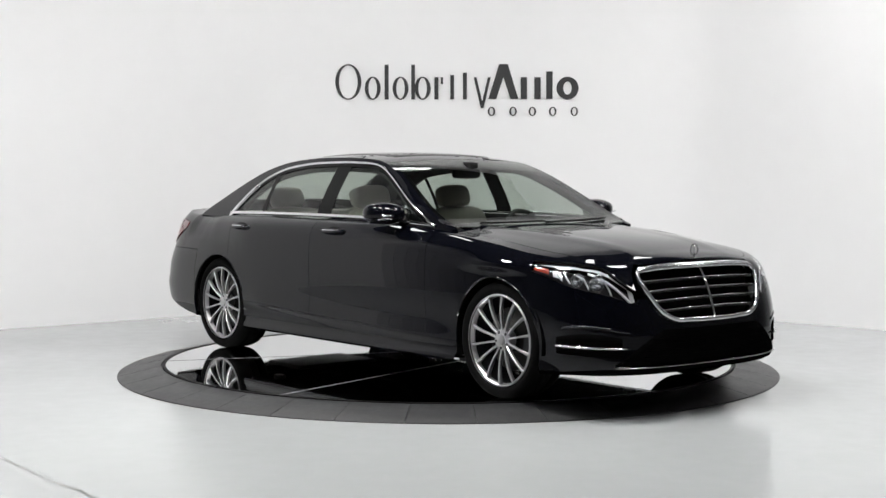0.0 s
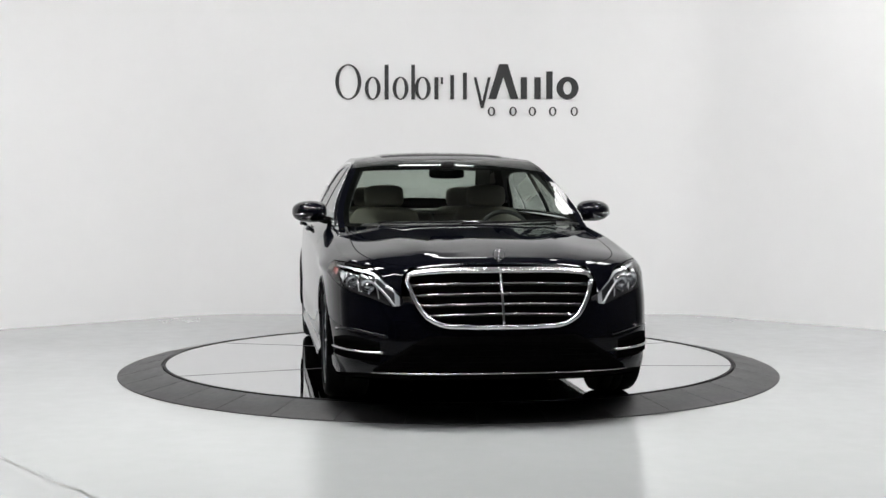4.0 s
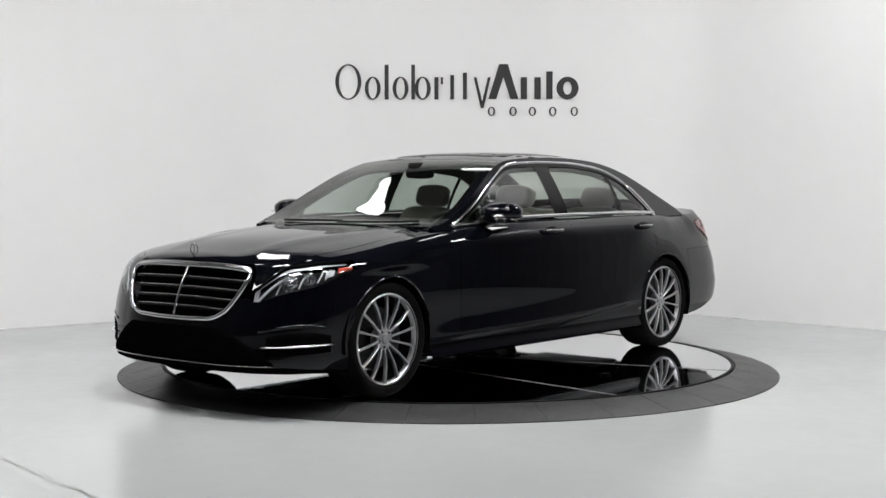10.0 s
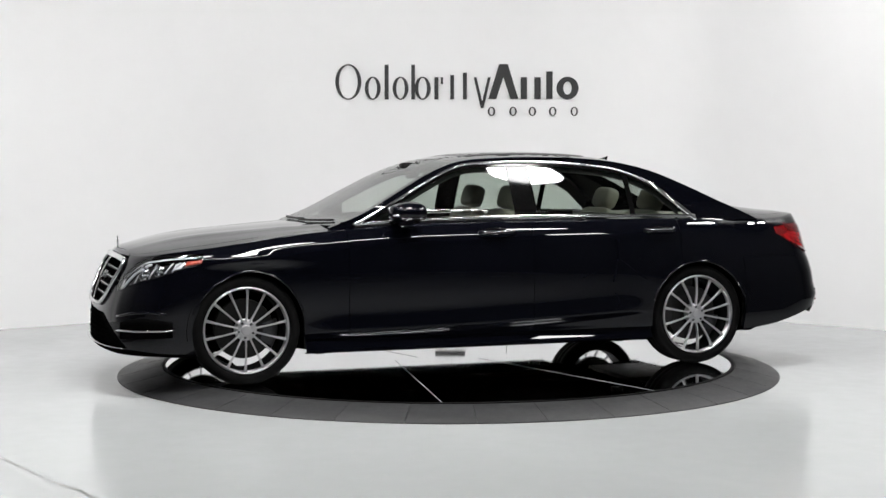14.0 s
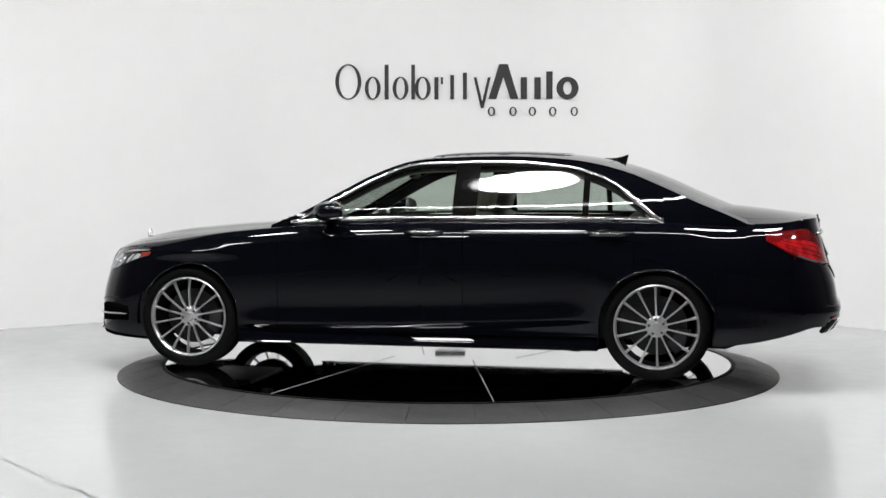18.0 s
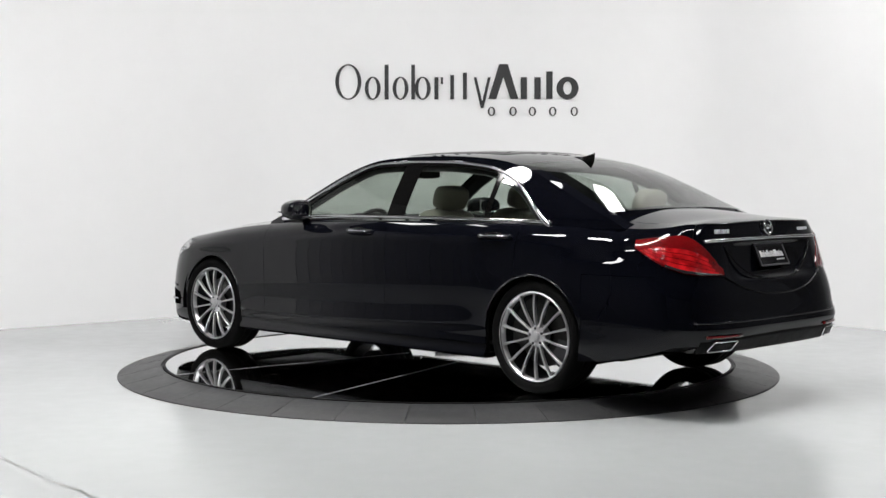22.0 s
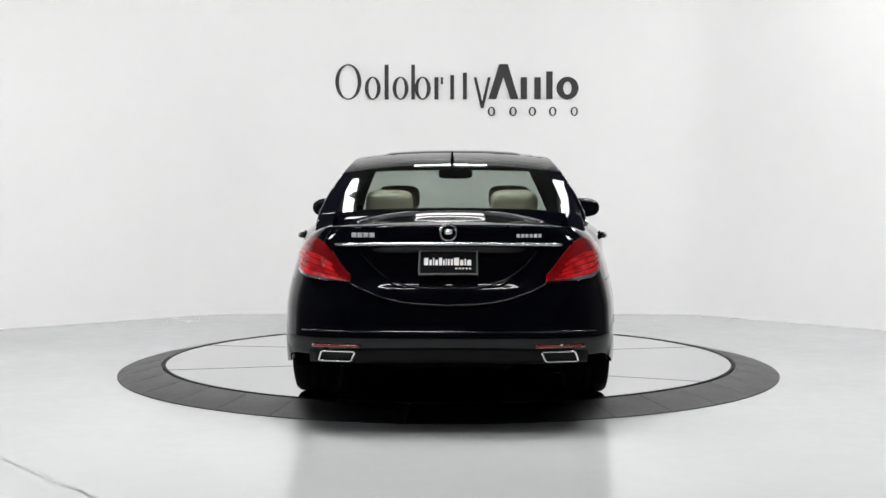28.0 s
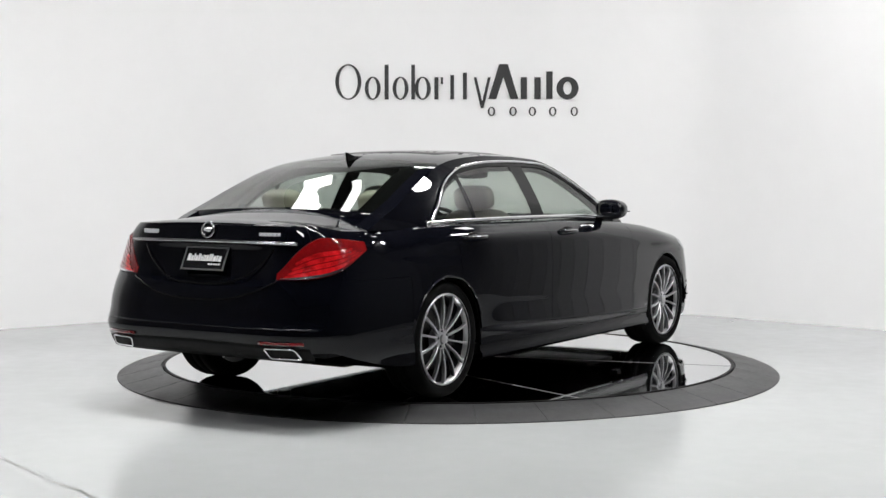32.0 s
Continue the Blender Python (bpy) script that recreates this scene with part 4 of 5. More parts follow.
    # door handles and mirrors
    for host, hx in (("front_door", -0.075), ("rear_door", -1.275)):
        for side, door in zip((1, -1), doors[host]):
            bm = bmesh.new()
            pts = []
            for u in spread(0, 1, 11):
                p = skin(s_at_x(hx + 0.125 - 0.25 * u), 0.935)
                bow = 0.030 * (1 - (2 * u - 1) ** 4) + 0.004
                pts.append((p.x, side * (p.y + bow), p.z))
            tube(bm, pts, 0.015, 8, flat=0.6)
            h = part("door_handle", bm, M_PAINT, door, "body-coloured handle with a chrome strip")
            bm = bmesh.new()
            tube(bm, [(x, y + side * 0.007, z + 0.006) for x, y, z in pts[1:-1]], 0.0035, 6)
            part("handle_strip", bm, M_CHROME, door, "thin chrome handle strip")
            bm = bmesh.new()
            p = skin(s_at_x(hx), 0.935)
            bmesh.ops.create_uvsphere(bm, u_segments=16, v_segments=8, radius=1.0)
            for v in bm.verts:
                v.co = Vector((p.x + v.co.x * 0.085, side * (p.y - 0.004) + v.co.y * 0.006, p.z + v.co.z * 0.03))
            part("handle_bowl", bm, M_GLOSSBLACK, door)
    for side, door in zip((1, -1), doors["front_door"]):
        bm = bmesh.new()
        bmesh.ops.create_uvsphere(bm, u_segments=28, v_segments=16, radius=1.0)
        for v in bm.verts:
            x, y, z = v.co
            f = lambda q, n: math.copysign(abs(q) ** n, q)
            x = f(x, 0.8)
            if x < -0.35:
                x = -0.35 - (abs(x) - 0.35) * 0.15
            taper = 1.0 - 0.15 * max(0, x)
            v.co = Vector((0.545 + x * 0.125 - 0.05 * abs(y) * (y > 0), side * (0.965 + f(y, 0.75) * 0.115), 1.067 + f(z, 0.75) * 0.072 * taper * (1 - 0.12 * (y > 0) * abs(y))))
        part("door_mirror", bm, M_PAINT, door, "body-coloured mirror housing")
        bm = bmesh.new()
        box(bm, 0.492, 0.497, side * 0.965 - 0.088, side * 0.965 + 0.088, 1.014, 1.116, 0.002)
        part("mirror_glass", bm, M_CHROME, door, "mirror glass", smooth=False)
        bm = bmesh.new()
        tube(bm, [(0.60, side * 0.83, 1.005), (0.585, side * 0.87, 1.015), (0.57, side * 0.93, 1.035)], 0.026, 8, flat=1.5)
        part("mirror_foot", bm, M_GLOSSBLACK, door)
        bm = bmesh.new()
        tube(bm, [(0.655 - 0.02 * abs(u) ** 2, side * (0.965 + u * 0.09), 1.052) for u in spread(-1, 1, 9)], 0.005, 6)
        part("turn_signal", bm, M_SILVER, door, "pale turn signal strip")
    return doors, lid


def build_front(car):
    # grille: recessed black backing, chrome frame, double slats, centre bar
    def face(y, z, out=0.0):
        s = s_front(abs(y), z) if abs(y) > 1e-4 else 0.0
        p = skin(s, z)
        return Vector((p.x + out, y, z))
    grille = bmesh.new()
    rows = []
    for y in spread(-0.53, 0.53, 23):
        lo = grille_low(abs(y)) - 0.03
        rows.append([grille.verts.new(face(y, lo + (0.81 - lo) * j / 5, -0.07)) for j in range(6)])
    grid_faces(grille, rows)
    g = part("grille", grille, M_UNDER, car, "large chrome-framed radiator grille with horizontal slats")
    bm = bmesh.new()
    ys = spread(-0.515, 0.515, 31)
    pts = [face(y, grille_low(abs(y)), 0.012) for y in ys]
    top = [face(y, GRILLE_TOP - 0.020 * (abs(y) / 0.5) ** 4, 0.010) for y in spread(0.50, -0.50, 25)]
    tube(bm, pts + top, 0.0135, 8, closed=True, flat=1.0, up=(1, 0, 0))
    part("grille_frame", bm, M_SATIN, g, "broad chrome grille frame")
    bm = bmesh.new()
    tube(bm, [face(y, GRILLE_TOP + 0.004 - 0.020 * (abs(y) / 0.5) ** 4, 0.006) for y in spread(0.485, -0.485, 25)], 0.018, 10, flat=0.75, up=(0, 0, 1))
    part("grille_brow", bm, M_SATIN, g, "broad satin brow of the grille")
    def half_width(z):
        lo, hi = 0.0, 0.53
        for _ in range(25):
            m = (lo + hi) / 2
            if grille_low(m) < z:
                lo = m
            else:
                hi = m
        return lo - 0.012
    for k in range(4):
        z = 0.546 + 0.054 * k
        w = half_width(z)
        for dz, rad, mat in ((0.0, 0.0036, M_SATIN), (-0.011, 0.0045, M_BLACK)):
            bm = bmesh.new()
            tube(bm, [face(y, z + dz + 0.010 * (1 - (y / w) ** 2), -0.012 + dz * 0.8) for y in spread(-w, w, 21)], rad, 6, flat=1.8, up=(0, 0, 1))
            part("slat", bm, mat, g)
    bm = bmesh.new()
    tube(bm, [face(0, z, 0.004) for z in spread(0.49, 0.79, 9)], 0.008, 8, up=(1, 0, 0))
    part("centre_bar", bm, M_CHROME, g, "chrome centre bar")
    # ornament on the bonnet: a plain upright ring
    bm = bmesh.new()
    c = Vector((2.268, 0, 0.873))
    tube(bm, [c + Vector((0, 0.032 * math.cos(a), 0.032 * math.sin(a))) for a in [2 * math.pi * k / 24 for k in range(24)]], 0.0034, 6, closed=True, up=(1, 0, 0))
    tube(bm, [c + Vector((0, 0, -0.032)), c + Vector((0, 0, -0.056))], 0.005, 8)
    tube(bm, [c + Vector((0, 0, -0.032)), c + Vector((0, 0, 0.03))], 0.003, 6)
    part("bonnet_ornament", bm, M_SATIN, car, "upright chrome ring ornament")
    # lower intakes (flush sheets, near-black for the shade inside), blades and lip
    bm = bmesh.new()
    rows = []
    for y in spread(-0.70, 0.70, 29):
        a = abs(y) / 0.70
        hi, lo = 0.44 - 0.185 * max(0, (a - 0.58) / 0.42) ** 1.15, 0.238
        rows.append([bm.verts.new(face(y, lo + (hi - lo) * j / 4, 0.004)) for j in range(5)])
    grid_faces(bm, rows)
    fix_out(bm)
    lip(bm, 0.02)
    intake = part("lower_intake", bm, M_UNDER, car, "wide black mesh lower intake, flush, its black deepened for inner shade")
    for k in range(4):
        bm = bmesh.new()
        tube(bm, [face(y, 0.295 + 0.032 * k, 0.006) for y in spread(-0.55 + 0.02 * k, 0.55 - 0.02 * k, 17)], 0.004, 6)
        part("intake_bar", bm, M_UNDER, intake)
    for side in (1, -1):
        bm = bmesh.new()
        rows = []
        s0, s1 = s_front(0.665, 0.4), s_at_x(2.06)
        for i, s in enumerate(spread(s0, s1, 10)):
            u = i / 9
            lo, hi = 0.292 + 0.02 * u, 0.375 + 0.065 * math.sin(math.pi * min(1, 0.12 + u * 0.6)) - 0.02 * u
            rows.append([bm.verts.new((p.x, side * p.y, p.z)) for p in (skin(s, lo + (hi - lo) * j / 4, out=0.004) for j in range(5))])
        grid_faces(bm, rows)
        fix_out(bm)
        lip(bm, 0.02)
        vent = part("side_intake", bm, M_UNDER, car, "black corner intake with a chrome blade")
        bm = bmesh.new()
        pts = []
        for i, s in enumerate(spread(s_front(0.645, 0.36), s_at_x(2.06), 14)):
            p = skin(s, 0.345 + 0.012 * i / 13, out=0.013)
            pts.append((p.x, side * p.y, p.z))
        tube(bm, pts, 0.0065, 6)
        part("chrome_blade", bm, M_SATIN, vent, "thin chrome blade")
        bm = bmesh.new()
        pts = []
        for i, s in enumerate(spread(s_front(0.62, 0.36), s_at_x(2.10), 12)):
            p = skin(s, 0.415 + 0.05 * math.sin(math.pi * (0.1 + 0.6 * i / 11)), out=-0.005)
            pts.append((p.x, side * p.y, p.z))
        tube(bm, pts, 0.010, 8)
        part("vent_blade", bm, M_PAINT, vent)
    bm = bmesh.new()
    half = spread(0.0, s_front(0.70, 0.25), 16)
    pts = []
    for s in [-q for q in reversed(half[1:])] + half:
        p = skin(s, 0.24, out=0.012)
        pts.append((p.x, p.y, 0.237))
    tube(bm, pts, 0.004, 6, flat=1.6)
    part("splitter", bm, M_DULLCHROME, car, "bright splitter strip along the bumper")
    # headlamps
    for side in (1, -1):
        def sh(inset, n=20, nz=8, a=0.0, b=1.0, lo=0.0, hi=1.0, bm=None):
            bm = bm or bmesh.new()
            rows = []
            for s in spread(LAMP_IN + (LAMP_OUT - LAMP_IN) * a, LAMP_IN + (LAMP_OUT - LAMP_IN) * b, n):
                z0, z1 = lamp_low(s), lamp_high(s)
                rows.append([bm.verts.new((p.x, side * p.y, p.z)) for p in
                             (skin(s, z0 + (z1 - z0) * (lo + (hi - lo) * j / (nz - 1)), out=inset) for j in range(nz))])
            grid_faces(bm, rows)
            return bm
        lamp = part("headlamp", sh(-0.075), M_LAMPGREY, car, "clear swept-back headlamp with chrome inside")
        # side returns of the housing
        bm = bmesh.new()
        for edge in (0.0, 1.0):
            rows = []
            for s in spread(LAMP_IN, LAMP_OUT, 20):
                z = lamp_low(s) + (lamp_high(s) - lamp_low(s)) * edge
                rows.append([bm.verts.new((p.x, side * p.y, p.z)) for p in (skin(s, z, out=-0.078), skin(s, z, out=-0.004))])
            grid_faces(bm, rows)
        part("lamp_surround", bm, M_GLOSSBLACK, lamp, sharp=30)
        bm = sh(-0.022, 20, 4, 0.05, 0.90, 0.885, 0.965)
        part("light_guide", bm, M_GUIDE, lamp, "bright light guide along the brow")
        bm = sh(-0.022, 8, 5, 0.015, 0.05, 0.06, 0.90)
        part("inner_reflector", bm, M_GUIDE, lamp, "bright inner reflector blade")
        # slanting light guide that curves outwards under the brow
        bm = bmesh.new()
        pts = []
        for q in spread(0.0, 1.0, 14):
            s = LAMP_IN + (LAMP_OUT - LAMP_IN) * (0.05 + 0.13 * q + 0.22 * q ** 4)
            p = skin(s, lamp_low(s) + (lamp_high(s) - lamp_low(s)) * (0.08 + 0.70 * q ** 0.85), out=-0.02)
            pts.append((p.x, side * p.y, p.z))
        tube(bm, pts, 0.0085, 6, flat=0.6)
        part("light_guide", bm, M_BEZEL, lamp, "bright slanting light guide")
        bm = sh(-0.040, 10, 4, 0.70, 0.79, 0.25, 0.75)
        part("side_reflector", bm, M_BEZEL, lamp, "faceted side reflector, its shine painted in a pale colour")
        bm = sh(-0.025, 8, 4, 0.82, 0.95, 0.30, 0.74)
        part("side_marker", bm, M_AMBER, lamp, "amber side marker")
        for u, rad in ((0.30, 0.041), (0.53, 0.033)):
            s = LAMP_IN + (LAMP_OUT - LAMP_IN) * u
            p = skin(s, lamp_low(s) + (lamp_high(s) - lamp_low(s)) * 0.48, out=-0.045)
            bm = bmesh.new()
            lathe(bm, [(rad, 0.0), (rad, 0.016), (rad * 0.86, 0.018), (rad * 0.7, 0.004), (rad * 0.3, 0.018), (0.002, 0.022)], 24, "x")
            m = pose(p.x, side * p.y, p.z, 0, 0, side * 25)
            part("projector", bm, M_SILVER, lamp, "round chrome-ringed projector", m=m)
            bm = bmesh.new()
            tube(bm, [(0.020, 1.12 * rad * math.cos(a), 1.12 * rad * math.sin(a)) for a in spread(0.2, 2 * math.pi - 1.2, 22)], 0.0048, 6, up=(1, 0, 0))
            part("bezel", bm, M_SATIN, lamp, "bright open bezel round a projector", m=m)
            bm = bmesh.new()
            bmesh.ops.create_uvsphere(bm, u_segments=16, v_segments=10, radius=rad * 0.62)
            for v in bm.verts:
                v.co.x = 0.006 + v.co.x * 0.7
            part("projector_bulb", bm, M_SILVER, lamp, m=m)
        # curved blades between the projectors
        for u in (0.19, 0.42, 0.63, 0.71):
            bm = bmesh.new()
            pts = []
            for q in spread(0.1, 0.78, 8):
                s = LAMP_IN + (LAMP_OUT - LAMP_IN) * (u + 0.07 * q * q)
                p = skin(s, lamp_low(s) + (lamp_high(s) - lamp_low(s)) * q, out=-0.035)
                pts.append((p.x, side * p.y, p.z))
            tube(bm, pts, 0.005, 6, flat=0.6)
            part("blade", bm, M_BEZEL, lamp)
        bm = sh(-0.03, 16, 3, 0.05, 0.72, 0.03, 0.12)
        part("lower_trim", bm, M_LAMPGREY, lamp)
        lens = part("lens", sh(0.0, 24, 8), M_LENS, lamp, "clear outer lens")
        lens.visible_shadow = False
    # wipers
    for y0, y1 in ((-0.02, 0.62), (-0.55, 0.0)):
        bm = bmesh.new()
        pts = []
        for u in spread(0, 1, 9):
            y = y0 + (y1 - y0) * u
            r = 1 - abs(y) / 0.76
            p = cabin_top(0.955 - 0.03 * u, max(r, 0.1), 0.012)
            pts.append((p.x, y, p.z))
        tube(bm, pts, 0.008, 6)
        part("wiper", bm, M_BLACK, car, "black windscreen wiper")


def build_rear(car, lid):
    def back(y, z, out=0.0):
        s = s_rear(abs(y), z) if abs(y) > 1e-4 else 3.0
        p = skin(s, z)
        return Vector((p.x - out, y, z))
    for side in (1, -1):
        def sh(out, n=20, nz=9, a=0.0, b=1.0, lo=0.0, hi=1.0):
            bm = bmesh.new()
            rows = []
            for s in spread(TAIL_F + _t * a, TAIL_F + _t * b, n):
                z0, z1 = tail_low(s), tail_high(s)
                rows.append([bm.verts.new((p.x, side * p.y, p.z)) for p in (skin(s, z0 + (z1 - z0) * (lo + (hi - lo) * j / (nz - 1)), out=out) for j in range(nz))])
            grid_faces(bm, rows)
            return bm
        bm = sh(0.004, 24, 10)
        fix_out(bm)
        lip(bm, 0.03)
        lamp = part("tail_lamp", bm, M_REDDARK, car, "glossy red wrap-around tail lamp", sharp=40)
        for k in range(6):
            bm = sh(0.008, 20, 4, 0.05 + 0.035 * k, 0.94 - 0.035 * k, 0.078 + 0.147 * k, 0.200 + 0.147 * k)
            part("light_bar", bm, M_RED if k < 4 else M_REDDARK, lamp, "red lens bar, brightened by slight added emission" if k < 4 else "dark red light bar")
        bm = sh(0.010, 14, 3, 0.30, 0.97, 0.0, 0.07)
        part("reverse_strip", bm, M_SILVER, lamp, "pale strip along the lower edge")
    # chrome strip above the plate, plate, badges
    bm = bmesh.new()
    tube(bm, [back(y, 0.942 - 0.006 * (y / 0.6) ** 2, 0.008) for y in spread(-0.605, 0.605, 25)], 0.0092, 8, up=(1, 0, 0))
    part("chrome_strip", bm, M_SATIN, lid, "broad chrome strip above the plate")
    bm = bmesh.new()
    tube(bm, [back(y, 0.708 + 0.20 * (abs(y) / 0.475) ** 3.2, -0.002) for y in spread(-0.475, 0.475, 61)], 0.005, 6, up=(1, 0, 0))
    part("lower_crease", bm, M_GLOSSBLACK, lid)
    bm = bmesh.new()
    tube(bm, [back(y, 0.622 + 0.11 * (abs(y) / 0.52) ** 2.5, 0.004) for y in spread(-0.52, 0.52, 31)], 0.0045, 6, up=(1, 0, 0))
    part("lid_edge", bm, M_GLOSSBLACK, lid)
    px = back(0, 0.83).x + 0.018
    bm = bmesh.new()
    box(bm, px - 0.012, px, -0.16, 0.16, 0.762, 0.912, 0.006)
    plate = part("number_plate", bm, M_PLATE, car, "black plate with pale bars in a thin grey frame", smooth=False)
    bm = bmesh.new()
    for y0, y1, z0, z1 in ((-0.155, 0.155, 0.898, 0.906), (-0.155, 0.155, 0.767, 0.776), (-0.157, -0.148, 0.767, 0.906), (0.148, 0.157, 0.767, 0.906)):
        box(bm, px - 0.0165, px - 0.0125, y0, y1, z0, z1)
    tilt = radians(25)
    plate.matrix_basis = Matrix.Translation((px, 0, 0.837)) @ Matrix.Rotation(tilt, 4, "Y") @ Matrix.Translation((-px - 0.003, 0, -0.837))
    part("plate_frame", bm, M_PLATEFRAME, plate, smooth=False)
    y = 0.128
    for w, h in ((0.022, 0.04), (0.014, 0.03), (0.007, 0.042), (0.014, 0.03), (0.016, 0.042), (0.008, 0.03), (0.006, 0.036), (0.010, 0.034), (0.012, 0.034),
                 (0.026, 0.042), (0.018, 0.03), (0.010, 0.036), (0.02, 0.03)):
        bm = bmesh.new()
        box(bm, px - 0.0145, px - 0.0122, y - w, y, 0.822, 0.822 + h)
        part("pale_bar", bm, M_PALE, plate, smooth=False)
        y -= w + 0.0055
    for k in range(5):
        bm = bmesh.new()
        box(bm, px - 0.0145, px - 0.0122, -0.048 - 0.018 * k, -0.038 - 0.018 * k, 0.80, 0.808)
        part("pale_bar", bm, M_PALE, plate, smooth=False)
    bm = bmesh.new()
    c = back(0, 1.0, 0.006)
    c.z = 1.003
    c.x -= 0.005
    tube(bm, [c + Vector((0.008 * math.sin(a), 0.043 * math.cos(a), 0.043 * math.sin(a))) for a in [2 * math.pi * k / 28 for k in range(28)]], 0.0055, 6, closed=True, up=(1, 0, 0))
    tube(bm, [c + Vector((0.004, -0.02, 0)), c + Vector((0.004, 0.02, 0))], 0.016, 10, up=(1, 0, 0))
    part("round_badge", bm, M_CHROME, lid, "round chrome badge")
    for side, n, w in ((1, 4, 0.026), (-1, 6, 0.017)):
        for k in range(n):
            y = side * 0.44 - (k - n / 2) * (w + 0.006)
            p = back(y, 0.985, 0.002)
            bm = bmesh.new()
            box(bm, p.x - 0.004, p.x + 0.006, y - w / 2, y + w / 2, 0.975, 0.999 if side > 0 else 0.993, 0.0015)
            # chrome's shine painted as a pale colour
            part("badge_bar", bm, M_BEZEL, lid, smooth=False)
    # lower bumper: dark insert, tail pipes, reflectors
    bm = bmesh.new()
    rows = []
    for y in spread(-0.74, 0.74, 31):
        hi = 0.40 - 0.02 * (y / 0.74) ** 2
        rows.append([bm.verts.new(back(y, 0.312 + (hi - 0.312) * j / 5, 0.004)) for j in range(6)])
    grid_faces(bm, rows)
    fix_out(bm)
    lip(bm, 0.02)
    dif = part("diffuser", bm, M_BLACK, car, "black diffuser under the rear bumper")
    for side in (1, -1):
        bm = bmesh.new()
        ring = []
        for u, w in ((-0.80, -0.75), (-0.70, -1.0), (0.92, -1.0), (1.0, -0.8), (0.84, 0.75), (0.74, 1.0), (-0.92, 1.0), (-1.0, 0.75)):
            y, z = side * (0.59 + 0.098 * u), 0.352 + 0.028 * w
            ring.append(back(abs(y), z, 0.013))
            ring[-1].y = y
        tube(bm, ring, 0.0052, 8, closed=True, up=(1, 0, 0))
        pipe = part("tail_pipe", bm, M_CHROME, dif, "chrome-edged tail pipe")
        # flat black sheet stands in for the shade inside the pipe
        bm = bmesh.new()
        bm.faces.new([bm.verts.new(p + Vector((0.012, 0, 0))) for p in ring])
        part("pipe_opening", bm, M_BLACK, dif, smooth=False)
        bm = bmesh.new()
        tube(bm, [Vector((p.x, side * p.y, p.z)) for p in (back(0.46 + 0.26 * u, 0.408, 0.006) for u in spread(0, 1, 9))], 0.009, 6, flat=0.6)
        part("reflector", bm, M_REDDARK, car, "dark red bumper reflector")
    # bumper crease
    bm = bmesh.new()
    tube(bm, [back(y, 0.485, 0.0) for y in spread(-0.78, 0.78, 31)], 0.005, 6, up=(1, 0, 0))
    part("bumper_crease", bm, M_PAINT, car)
    # fin on the roof
    bm = bmesh.new()
    rows = []
    for u in spread(0, 1, 8):
        x = -1.16 - 0.15 * u
        b = cabin_top(x, 1.0)
        h = 0.012 + 0.056 * u ** 1.8
        w = 0.020 * (1 - 0.4 * u)
        zb = spine_z(x) - 0.01
        rows.append([bm.verts.new((x, -w, zb)), bm.verts.new((x - 0.015 * u, -0.005, zb + h)), bm.verts.new((x - 0.015 * u, 0.005, zb + h)), bm.verts.new((x, w, zb))])
    grid_faces(bm, rows)
    bm.faces.new(rows[0])
    bm.faces.new(rows[-1])
    part("roof_fin", bm, M_GLOSSBLACK, car, "black shark-fin aerial", sharp=30)


